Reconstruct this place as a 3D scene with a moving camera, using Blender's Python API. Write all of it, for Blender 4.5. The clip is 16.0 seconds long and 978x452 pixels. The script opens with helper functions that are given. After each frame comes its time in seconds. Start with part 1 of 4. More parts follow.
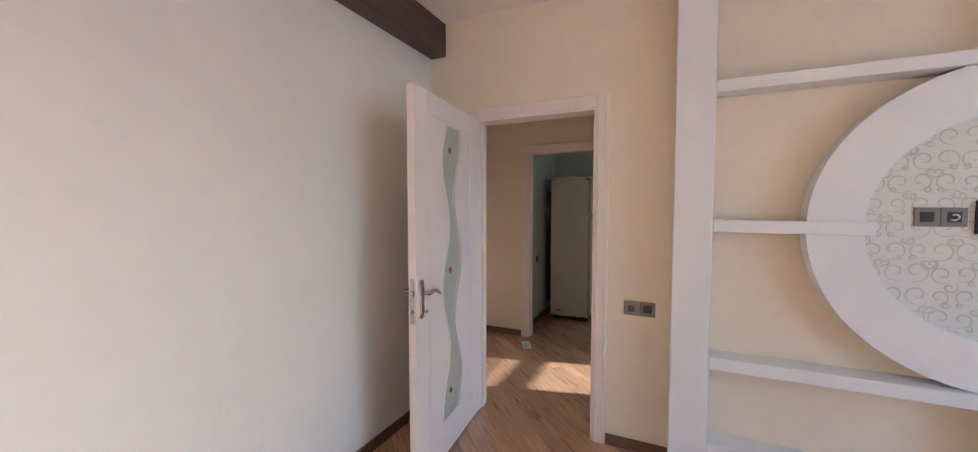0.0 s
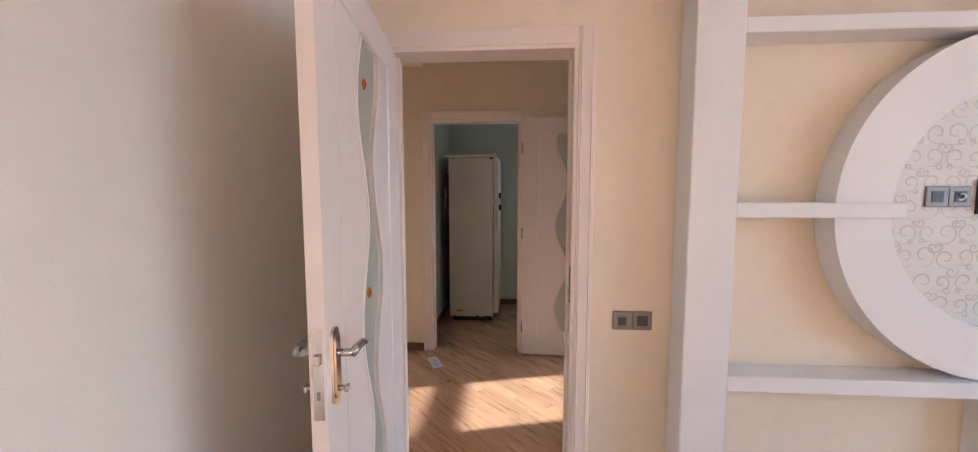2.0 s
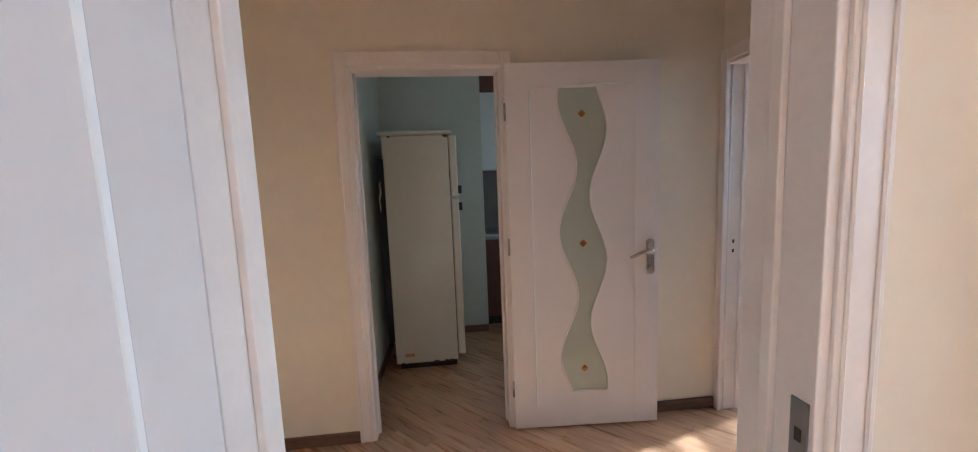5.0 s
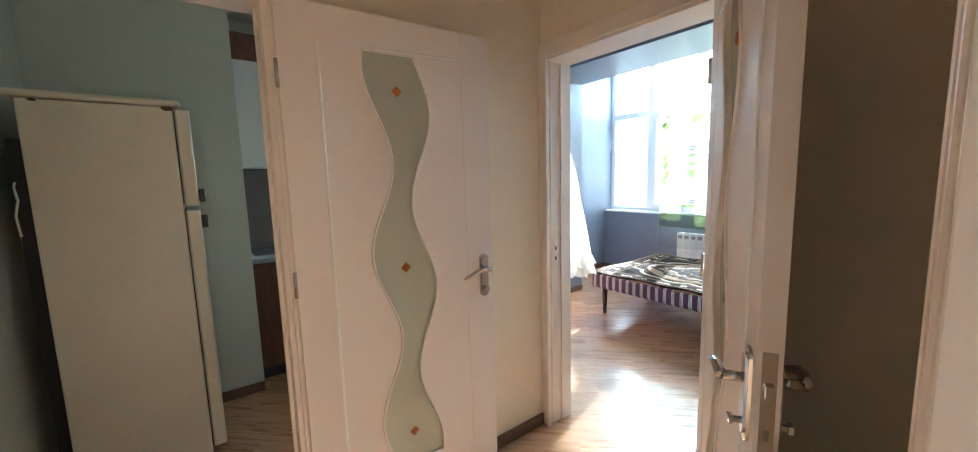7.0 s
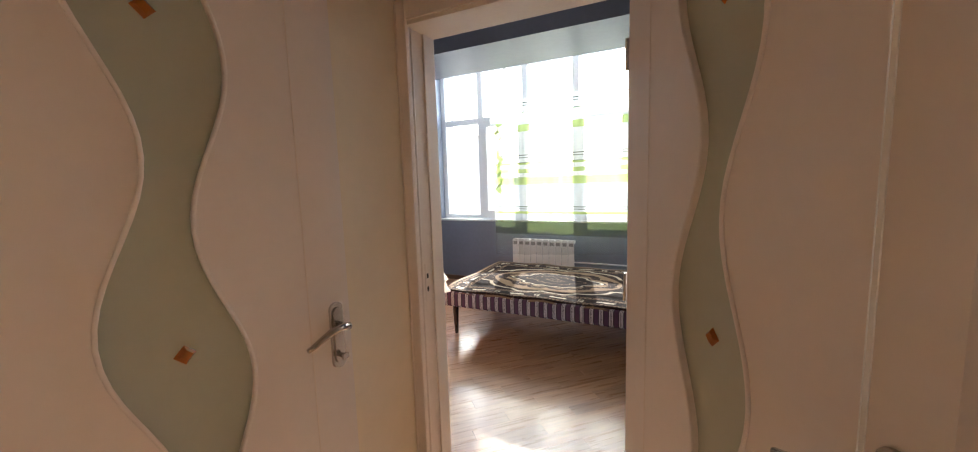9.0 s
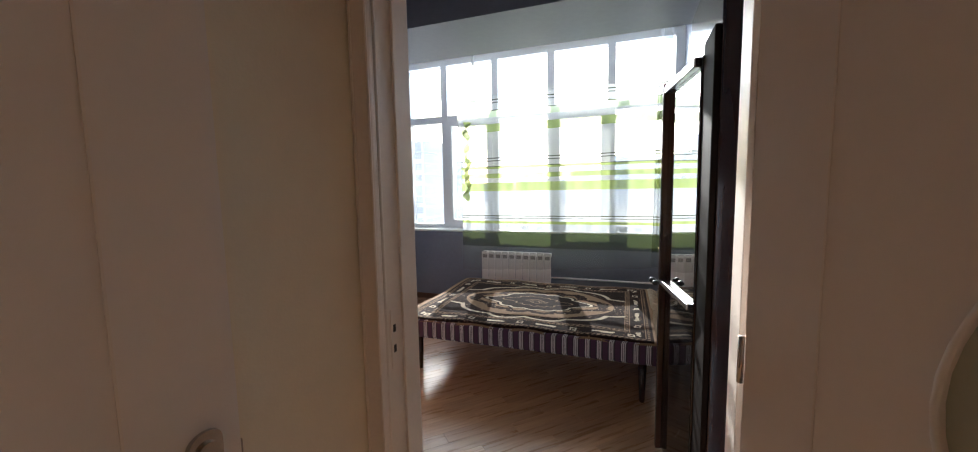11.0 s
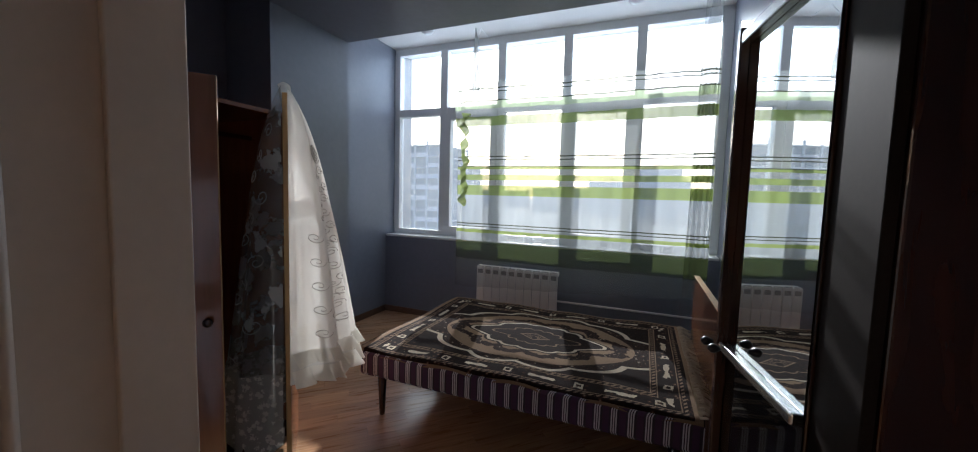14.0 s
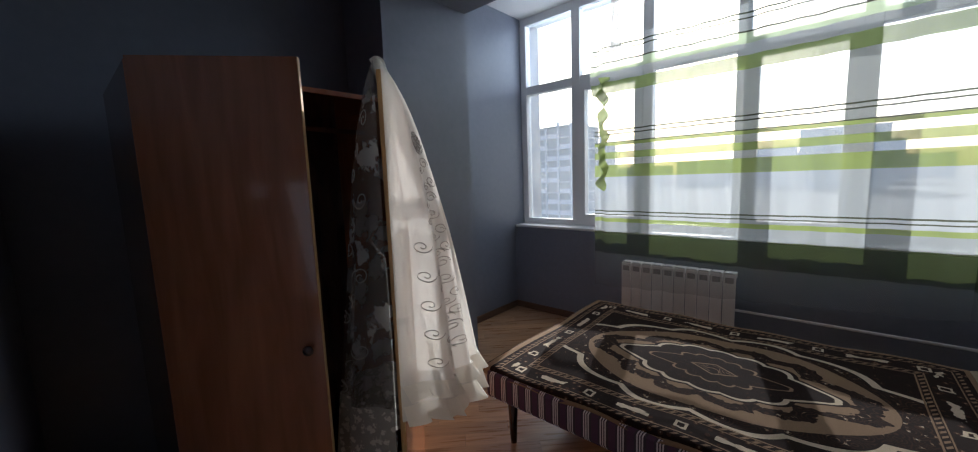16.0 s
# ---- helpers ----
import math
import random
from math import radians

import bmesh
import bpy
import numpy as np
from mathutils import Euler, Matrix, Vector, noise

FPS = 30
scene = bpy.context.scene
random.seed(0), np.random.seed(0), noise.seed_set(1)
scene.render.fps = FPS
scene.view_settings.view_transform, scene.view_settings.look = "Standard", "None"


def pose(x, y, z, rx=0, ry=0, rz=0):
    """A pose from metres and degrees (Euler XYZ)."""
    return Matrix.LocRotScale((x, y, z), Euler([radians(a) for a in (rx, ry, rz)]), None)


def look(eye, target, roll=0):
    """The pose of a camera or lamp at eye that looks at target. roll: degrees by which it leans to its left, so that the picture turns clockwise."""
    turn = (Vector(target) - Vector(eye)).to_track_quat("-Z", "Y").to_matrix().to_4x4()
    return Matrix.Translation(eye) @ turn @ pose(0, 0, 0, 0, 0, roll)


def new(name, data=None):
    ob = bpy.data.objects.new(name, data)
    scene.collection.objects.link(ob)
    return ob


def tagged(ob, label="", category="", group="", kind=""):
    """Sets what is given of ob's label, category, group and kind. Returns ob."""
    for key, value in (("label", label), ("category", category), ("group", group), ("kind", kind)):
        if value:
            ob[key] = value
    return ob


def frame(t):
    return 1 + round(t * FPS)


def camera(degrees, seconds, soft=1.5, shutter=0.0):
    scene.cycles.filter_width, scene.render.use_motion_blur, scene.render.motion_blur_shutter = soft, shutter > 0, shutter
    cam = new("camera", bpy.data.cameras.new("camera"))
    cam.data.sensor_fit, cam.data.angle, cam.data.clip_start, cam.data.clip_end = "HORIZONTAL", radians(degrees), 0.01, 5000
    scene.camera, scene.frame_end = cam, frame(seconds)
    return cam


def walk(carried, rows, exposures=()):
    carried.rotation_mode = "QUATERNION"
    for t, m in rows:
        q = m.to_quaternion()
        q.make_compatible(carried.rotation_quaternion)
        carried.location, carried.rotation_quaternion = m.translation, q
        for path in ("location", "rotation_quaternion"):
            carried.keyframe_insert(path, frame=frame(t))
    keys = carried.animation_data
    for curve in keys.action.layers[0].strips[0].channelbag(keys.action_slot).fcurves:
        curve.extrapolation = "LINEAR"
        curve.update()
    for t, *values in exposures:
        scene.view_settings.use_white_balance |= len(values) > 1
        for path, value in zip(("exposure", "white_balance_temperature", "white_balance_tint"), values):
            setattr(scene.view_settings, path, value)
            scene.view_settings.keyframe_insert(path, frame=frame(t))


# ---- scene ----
cam = camera(103.5, 16.0, soft=1.1)
PATH = [
    (0, (0.075, 0.162, 1.415), (-0.777, 1.968, 1.315), -0.0),
    (0.5, (-0.155, 0.206, 1.405), (-0.724, 2.12, 1.283), -2.2),
    (1, (-0.294, 0.398, 1.392), (-0.656, 2.36, 1.246), -0.8),
    (1.5, (-0.415, 0.635, 1.406), (-0.761, 2.598, 1.242), -0.1),
    (2, (-0.579, 0.821, 1.385), (-0.718, 2.808, 1.214), 0.0),
    (2.1, (-0.605, 0.853, 1.382), (-0.749, 2.841, 1.222), -0.5),
    (2.5, (-0.69, 0.989, 1.39), (-0.696, 2.977, 1.17), -1.8),
    (3, (-0.671, 1.259, 1.402), (-0.761, 3.248, 1.213), -2.7),
    (3.5, (-0.699, 1.46, 1.402), (-0.773, 3.446, 1.181), -2.0),
    (3.7, (-0.723, 1.543, 1.391), (-0.742, 3.532, 1.184), -2.1),
    (5.8, (-0.848, 2.295, 1.396), (-0.357, 4.219, 1.159), -1.5),
    (6, (-0.847, 2.362, 1.403), (-0.221, 4.248, 1.17), -1.5),
    (6.5, (-0.829, 2.494, 1.403), (0.14, 4.225, 1.15), -1.8),
    (7, (-0.767, 2.602, 1.392), (0.425, 4.19, 1.152), -1.6),
    (7.5, (-0.66, 2.759, 1.399), (0.671, 4.236, 1.177), -2.2),
    (8, (-0.6, 2.879, 1.398), (0.948, 4.127, 1.185), -1.0),
    (8.5, (-0.572, 3.025, 1.391), (1.123, 4.064, 1.175), -2.7),
    (9, (-0.529, 3.108, 1.387), (1.252, 3.99, 1.164), -1.7),
    (11.3, (-0.008, 3.472, 1.368), (1.877, 4.106, 1.156), -1.7),
    (11.5, (0.044, 3.457, 1.359), (1.937, 4.059, 1.127), -2.2),
    (12, (0.14, 3.468, 1.357), (2.059, 3.981, 1.125), -1.9),
    (12.5, (0.295, 3.468, 1.355), (2.206, 4.023, 1.149), -0.2),
    (13, (0.4, 3.462, 1.357), (2.274, 4.131, 1.151), 1.0),
    (13.5, (0.467, 3.462, 1.356), (2.249, 4.346, 1.141), 1.1),
    (14, (0.579, 3.535, 1.345), (2.43, 4.276, 1.189), 1.6),
    (14.5, (0.668, 3.611, 1.358), (2.48, 4.444, 1.207), -0.1),
    (15, (0.781, 3.686, 1.358), (2.414, 4.83, 1.203), 0.4),
    (15.5, (0.884, 3.743, 1.377), (2.291, 5.15, 1.184), -0.4),
    (16, (0.989, 3.781, 1.37), (2.475, 5.096, 1.127), -2.1),
]
EXPOSURES = [(0, 2.13, 4700, 8), (1.5, 2.42, 4880, 12), (3.5, 2.52, 4850, 10), (6, 2.85, 4150, -1), (6.5, 2.9, 4350, -2), (7, 3.12, 4750, -3), (7.5, 3.15, 5100, -3), (8, 2.9, 5450, 0), (8.5, 2.62, 5650, 3), (9, 2.4, 5700, 7), (11.5, 1.3, 5500, 8), (12.5, 0.88, 5400, 8), (13.5, 0.55, 5250, 8), (15, 0.22, 5450, 12), (16, 0.35, 5450, 10)]
walk(cam, [(t, look(eye, target, roll)) for t, eye, target, roll in PATH], EXPOSURES)

# world, sun, large lights
SUN_DIR = Vector((1.0, 0.263, 0.413)).normalized()
world = bpy.data.worlds.new("world")
scene.world = world
world.use_nodes = True
wn, wl = world.node_tree.nodes, world.node_tree.links
sky = wn.new("ShaderNodeTexSky")
sky.sky_type, sky.sun_disc = "NISHITA", False
sky.sun_elevation = math.asin(SUN_DIR.z)
sky.sun_rotation = math.atan2(SUN_DIR.x, SUN_DIR.y)
sky.air_density, sky.dust_density = 1.0, 2.5
wl.new(sky.outputs[0], wn["Background"].inputs[0])
wn["Background"].inputs[1].default_value = 0.15
sun = new("sun", bpy.data.lights.new("sun", "SUN"))
sun.data.energy, sun.data.angle, sun.data.color = 5.0, radians(0.6), (1.0, 0.9, 0.76)
sun.matrix_world = look(SUN_DIR * 40, (0, 0, 0))


def area_lamp(name, eye, target, wide, high, watts, colour):
    lamp = new(name, bpy.data.lights.new(name, "AREA"))
    lamp.data.shape, lamp.data.size, lamp.data.size_y = "RECTANGLE", wide, high
    lamp.data.energy, lamp.data.color = watts, colour
    lamp.matrix_world = look(eye, target)
    return lamp


area_lamp("living_window_light", (3.99, 0.1, 1.6), (0, 0.1, 1.6), 1.9, 1.5, 4.0, (0.58, 0.86, 1.0))
# Unseen kitchen lamp, added to brighten the room beyond the doorway.
area_lamp("kitchen_fill_light", (0.40, 6.27, 1.55), (0.40, 4.0, 1.3), 0.5, 1.1, 0.55, (0.88, 0.97, 1.0))
area_lamp("bedroom_window_light", (4.63, 4.60, 2.70), (0, 4.60, 1.6), 3.1, 0.56, 16.0, (0.90, 0.95, 1.0))

# materials
def material(name, colour, rough=0.5, metal=0.0, vary=0.08, scale=3.0, bump=0.0, bump_scale=40.0, spec=0.5, coat=0.0):
    """A surface with variation at two scales and a fine relief."""
    m = bpy.data.materials.new(name)
    m.use_nodes = True
    n, l = m.node_tree.nodes, m.node_tree.links
    b = n["Principled BSDF"]
    b.inputs["Metallic"].default_value, b.inputs["Roughness"].default_value = metal, rough
    b.inputs["Specular IOR Level"].default_value, b.inputs["Coat Weight"].default_value = spec, coat
    tc = n.new("ShaderNodeTexCoord")
    big, fine, mix, hue = n.new("ShaderNodeTexNoise"), n.new("ShaderNodeTexNoise"), n.new("ShaderNodeMix"), n.new("ShaderNodeHueSaturation")
    big.inputs["Scale"].default_value, fine.inputs["Scale"].default_value = scale, scale * 14
    big.inputs["Detail"].default_value = 4
    l.new(tc.outputs["Object"], big.inputs["Vector"]), l.new(tc.outputs["Object"], fine.inputs["Vector"])
    mix.data_type = "FLOAT"
    mix.inputs[0].default_value = 0.35
    l.new(big.outputs["Fac"], mix.inputs[2]), l.new(fine.outputs["Fac"], mix.inputs[3])
    span = n.new("ShaderNodeMapRange")
    span.inputs[1].default_value, span.inputs[2].default_value = 0.3, 0.7
    span.inputs[3].default_value, span.inputs[4].default_value = 1 - vary, 1 + vary
    l.new(mix.outputs[0], span.inputs[0])
    hue.inputs["Color"].default_value = (*colour, 1)
    l.new(span.outputs[0], hue.inputs["Value"]), l.new(hue.outputs[0], b.inputs["Base Color"])
    if bump:
        rough_noise, relief = n.new("ShaderNodeTexNoise"), n.new("ShaderNodeBump")
        rough_noise.inputs["Scale"].default_value, relief.inputs["Strength"].default_value = bump_scale, bump
        relief.inputs["Distance"].default_value = 0.002
        l.new(tc.outputs["Object"], rough_noise.inputs["Vector"])
        l.new(rough_noise.outputs["Fac"], relief.inputs["Height"]), l.new(relief.outputs[0], b.inputs["Normal"])
    return m


def wood(name, dark, light, rough=0.3, coat=0.0, along=(1, 12, 12), vary=0.25, scale=4.0, coat_rough=0.08):
    """Wood grain stretched along an axis, shaded piece by piece."""
    m = bpy.data.materials.new(name)
    m.use_nodes = True
    n, l = m.node_tree.nodes, m.node_tree.links
    b = n["Principled BSDF"]
    b.inputs["Coat Weight"].default_value = coat
    b.inputs["Coat Roughness"].default_value = coat_rough
    tc, info, mapping = n.new("ShaderNodeTexCoord"), n.new("ShaderNodeObjectInfo"), n.new("ShaderNodeMapping")
    mapping.inputs["Scale"].default_value = along
    shift = n.new("ShaderNodeVectorMath")
    shift.operation = "MULTIPLY_ADD"
    shift.inputs[1].default_value = (37, 23, 11)
    l.new(info.outputs["Random"], shift.inputs[0]), l.new(tc.outputs["Object"], shift.inputs[2])
    l.new(shift.outputs[0], mapping.inputs["Vector"])
    grain, ramp = n.new("ShaderNodeTexNoise"), n.new("ShaderNodeValToRGB")
    grain.inputs["Scale"].default_value, grain.inputs["Detail"].default_value, grain.inputs["Distortion"].default_value = scale, 7, 0.6
    l.new(mapping.outputs[0], grain.inputs["Vector"])
    ramp.color_ramp.elements[0].position, ramp.color_ramp.elements[1].position = 0.3, 0.72
    ramp.color_ramp.elements[0].color, ramp.color_ramp.elements[1].color = (*dark, 1), (*light, 1)
    l.new(grain.outputs["Fac"], ramp.inputs[0])
    hue, span = n.new("ShaderNodeHueSaturation"), n.new("ShaderNodeMapRange")
    span.inputs[3].default_value, span.inputs[4].default_value = 1 - vary, 1 + vary
    l.new(info.outputs["Random"], span.inputs[0]), l.new(span.outputs[0], hue.inputs["Value"])
    l.new(ramp.outputs[0], hue.inputs["Color"]), l.new(hue.outputs[0], b.inputs["Base Color"])
    rr = n.new("ShaderNodeMapRange")
    rr.inputs[3].default_value, rr.inputs[4].default_value = rough * 0.8, rough * 1.25
    l.new(grain.outputs["Fac"], rr.inputs[0]), l.new(rr.outputs[0], b.inputs["Roughness"])
    relief = n.new("ShaderNodeBump")
    relief.inputs["Strength"].default_value, relief.inputs["Distance"].default_value = 0.12, 0.001
    l.new(grain.outputs["Fac"], relief.inputs["Height"]), l.new(relief.outputs[0], b.inputs["Normal"])
    return m


CREAM = material("cream_wallpaper", (0.80, 0.69, 0.53), 0.75, vary=0.05, scale=1.2, bump=0.25, bump_scale=160)
GLOSSWHITE = material("gloss_white_bead", (0.85, 0.84, 0.82), 0.2, vary=0.02)
PALE = material("pale_wallpaper", (0.80, 0.75, 0.67), 0.7, vary=0.04, scale=1.0, bump=0.25, bump_scale=160)
WHITE = material("white_wall_paint", (0.80, 0.79, 0.78), 0.6, vary=0.03, bump=0.1, bump_scale=60)
CEILING = material("ceiling_paint", (0.80, 0.76, 0.70), 0.8, vary=0.03)
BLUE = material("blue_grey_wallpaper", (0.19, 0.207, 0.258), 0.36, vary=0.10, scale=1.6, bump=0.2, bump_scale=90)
GREEN = material("pale_green_paint", (0.60, 0.63, 0.55), 0.6, vary=0.06, scale=1.5)
DOOR = material("door_lacquer", (0.80, 0.72, 0.67), 0.55, vary=0.03, scale=2.0, bump=0.05, bump_scale=30, spec=0.35)
CASING = material("casing_laminate", (0.80, 0.70, 0.62), 0.45, vary=0.05, scale=5.0)
FROST = material("frosted_green_glass", (0.50, 0.52, 0.43), 0.06, vary=0.03, scale=2.0, spec=0.6)
AMBER = material("amber_bead", (0.35, 0.12, 0.02), 0.15, vary=0.1)
CHROME = material("satin_chrome", (0.50, 0.48, 0.46), 0.18, 1.0, vary=0.06, scale=30)
BRONZE = material("grey_metallic_plastic", (0.23, 0.205, 0.18), 0.38, 0.15, vary=0.06)
SOCKET = material("dark_socket_insert", (0.05, 0.045, 0.045), 0.4)
BLACK = material("black_plastic", (0.012, 0.012, 0.013), 0.4)
GLOSSBLACK = material("glossy_black_glass", (0.012, 0.012, 0.013), 0.04, spec=0.9)
JOINT = material("dark_brown_joint", (0.16, 0.085, 0.045), 0.7, vary=0.1)
BASEBOARD = wood("baseboard_wood", (0.10, 0.05, 0.028), (0.17, 0.09, 0.05), 0.4, along=(3, 3, 20), vary=0.08)
BEAM = wood("brown_beam_laminate", (0.055, 0.03, 0.025), (0.11, 0.065, 0.05), 0.45, along=(14, 1, 14), vary=0.05)
PLANK = wood("honey_oak_laminate", (0.42, 0.225, 0.11), (0.62, 0.365, 0.19), 0.28, coat=1.0, along=(1.2, 16, 6), coat_rough=0.16, vary=0.15, scale=3.0)
ENAMEL = material("aged_fridge_enamel", (0.66, 0.62, 0.50), 0.35, vary=0.07, scale=3.0, bump=0.05)
RUST = material("rust", (0.12, 0.05, 0.02), 0.8, vary=0.4, scale=40)
WALNUT = wood("polished_walnut_veneer", (0.23, 0.080, 0.030), (0.33, 0.125, 0.050), 0.16, coat=0.45, along=(9, 9, 1), vary=0.08, scale=2.5)
DARKWOOD = wood("dark_polished_wood", (0.022, 0.010, 0.008), (0.055, 0.024, 0.018), 0.14, coat=0.5, along=(9, 9, 1), vary=0.08, scale=2.5)
LIGHTWOOD = wood("raw_light_wood", (0.42, 0.24, 0.08), (0.6, 0.38, 0.16), 0.5, along=(9, 9, 1), vary=0.08)
PVC = material("white_window_plastic", (0.80, 0.81, 0.82), 0.3, vary=0.02)
RADIATOR = material("white_radiator_enamel", (0.78, 0.77, 0.74), 0.3, vary=0.03)
STEEL = material("brushed_steel", (0.55, 0.56, 0.57), 0.25, 1.0, vary=0.05, scale=20)
CABINET = material("white_cabinet_laminate", (0.74, 0.75, 0.76), 0.3, vary=0.02)
REDWOOD = wood("red_brown_laminate", (0.10, 0.035, 0.02), (0.17, 0.065, 0.035), 0.4, along=(9, 9, 1))
TILE = material("dark_backsplash", (0.10, 0.085, 0.075), 0.3, vary=0.15, scale=8)
PAPER = material("white_paper", (0.8, 0.8, 0.8), 0.8, vary=0.03)
INK = material("faded_blue_print", (0.42, 0.50, 0.60), 0.8)
CONCRETE = material("grey_concrete", (0.30, 0.30, 0.30), 0.9, vary=0.15, scale=0.3)
# Distance haze is put into this pale colour.
HAZED = material("haze_paled_concrete", (0.82, 0.84, 0.88), 0.9, vary=0.12, scale=0.3)
# Shade inside the building's openings is put into this darker grey.
SHADED = material("shade_darkened_concrete", (0.42, 0.45, 0.50), 0.9, vary=0.15, scale=0.3)
EARTH = material("dry_ground", (0.30, 0.29, 0.27), 1.0, vary=0.25, scale=0.02)
MIRROR = material("mirror_silvering", (0.86, 0.88, 0.88), 0.015, 1.0, vary=0.0)


def pane_glass():
    m = bpy.data.materials.new("clear_glass")
    m.use_nodes = True
    n, l = m.node_tree.nodes, m.node_tree.links
    clear, gloss, mix, fres = n.new("ShaderNodeBsdfTransparent"), n.new("ShaderNodeBsdfGlossy"), n.new("ShaderNodeMixShader"), n.new("ShaderNodeFresnel")
    clear.inputs[0].default_value = (0.95, 0.97, 0.97, 1)
    gloss.inputs["Roughness"].default_value = 0.01
    fres.inputs[0].default_value = 1.45
    l.new(fres.outputs[0], mix.inputs[0]), l.new(clear.outputs[0], mix.inputs[1]), l.new(gloss.outputs[0], mix.inputs[2])
    dust, film = n.new("ShaderNodeBsdfTranslucent"), n.new("ShaderNodeMixShader")
    tc, streak, span = n.new("ShaderNodeTexCoord"), n.new("ShaderNodeTexNoise"), n.new("ShaderNodeMapRange")
    streak.inputs["Scale"].default_value, streak.inputs["Detail"].default_value = 2.5, 6
    span.inputs[1].default_value, span.inputs[2].default_value, span.inputs[3].default_value, span.inputs[4].default_value = 0.3, 0.75, 0.04, 0.11
    l.new(tc.outputs["Object"], streak.inputs["Vector"]), l.new(streak.outputs["Fac"], span.inputs[0])
    dust.inputs[0].default_value = (0.85, 0.88, 0.9, 1)
    l.new(span.outputs[0], film.inputs[0]), l.new(mix.outputs[0], film.inputs[1]), l.new(dust.outputs[0], film.inputs[2])
    l.new(film.outputs[0], n["Material Output"].inputs[0])
    return m


GLASS = pane_glass()


def cloth(name, open_share, weave, bands=(), through_share=0.55, motif=0.0):
    """Sheer cloth: bands are (z from, z to, colour, how open) across its height; motif: scale of denser lace flowers."""
    m = bpy.data.materials.new(name)
    m.use_nodes = True
    n, l = m.node_tree.nodes, m.node_tree.links
    tc, sep = n.new("ShaderNodeTexCoord"), n.new("ShaderNodeSeparateXYZ")
    l.new(tc.outputs["Object"], sep.inputs[0])
    colour = n.new("ShaderNodeRGB")
    colour.outputs[0].default_value = (*weave, 1)
    clear = n.new("ShaderNodeValue")
    clear.outputs[0].default_value = open_share
    colour_out, clear_out = colour.outputs[0], clear.outputs[0]
    for low, high, tint, share in bands:
        above, below, both = n.new("ShaderNodeMath"), n.new("ShaderNodeMath"), n.new("ShaderNodeMath")
        above.operation, below.operation, both.operation = "GREATER_THAN", "LESS_THAN", "MULTIPLY"
        above.inputs[1].default_value, below.inputs[1].default_value = low, high
        l.new(sep.outputs[2], above.inputs[0]), l.new(sep.outputs[2], below.inputs[0])
        l.new(above.outputs[0], both.inputs[0]), l.new(below.outputs[0], both.inputs[1])
        mc, mv = n.new("ShaderNodeMix"), n.new("ShaderNodeMix")
        mc.data_type, mv.data_type = "RGBA", "FLOAT"
        l.new(both.outputs[0], mc.inputs[0]), l.new(colour_out, mc.inputs[6])
        mc.inputs[7].default_value = (*tint, 1)
        l.new(both.outputs[0], mv.inputs[0]), l.new(clear_out, mv.inputs[2])
        mv.inputs[3].default_value = share
        colour_out, clear_out = mc.outputs[2], mv.outputs[0]
    if motif:
        vor, lobe, ring, dense = n.new("ShaderNodeTexVoronoi"), n.new("ShaderNodeTexNoise"), n.new("ShaderNodeMapRange"), n.new("ShaderNodeMath")
        vor.inputs["Scale"].default_value, lobe.inputs["Scale"].default_value = motif, motif * 4
        l.new(tc.outputs["Object"], vor.inputs["Vector"]), l.new(tc.outputs["Object"], lobe.inputs["Vector"])
        blend = n.new("ShaderNodeMath")
        blend.operation = "MULTIPLY_ADD"
        blend.inputs[1].default_value = 0.9
        l.new(lobe.outputs["Fac"], blend.inputs[0]), l.new(vor.outputs["Distance"], blend.inputs[2])
        ring.inputs[1].default_value, ring.inputs[2].default_value = 0.78, 0.86
        ring.inputs[3].default_value, ring.inputs[4].default_value = 0.15, 1.0
        l.new(blend.outputs[0], ring.inputs[0])
        dense.operation = "MULTIPLY"
        l.new(ring.outputs[0], dense.inputs[0]), l.new(clear_out, dense.inputs[1])
        clear_out = dense.outputs[0]
    dif, trl, tra = n.new("ShaderNodeBsdfDiffuse"), n.new("ShaderNodeBsdfTranslucent"), n.new("ShaderNodeBsdfTransparent")
    half, mix = n.new("ShaderNodeMixShader"), n.new("ShaderNodeMixShader")
    half.inputs[0].default_value = through_share
    l.new(colour_out, dif.inputs[0]), l.new(colour_out, trl.inputs[0])
    l.new(dif.outputs[0], half.inputs[1]), l.new(trl.outputs[0], half.inputs[2])
    l.new(clear_out, mix.inputs[0]), l.new(half.outputs[0], mix.inputs[1]), l.new(tra.outputs[0], mix.inputs[2])
    l.new(mix.outputs[0], n["Material Output"].inputs[0])
    return m


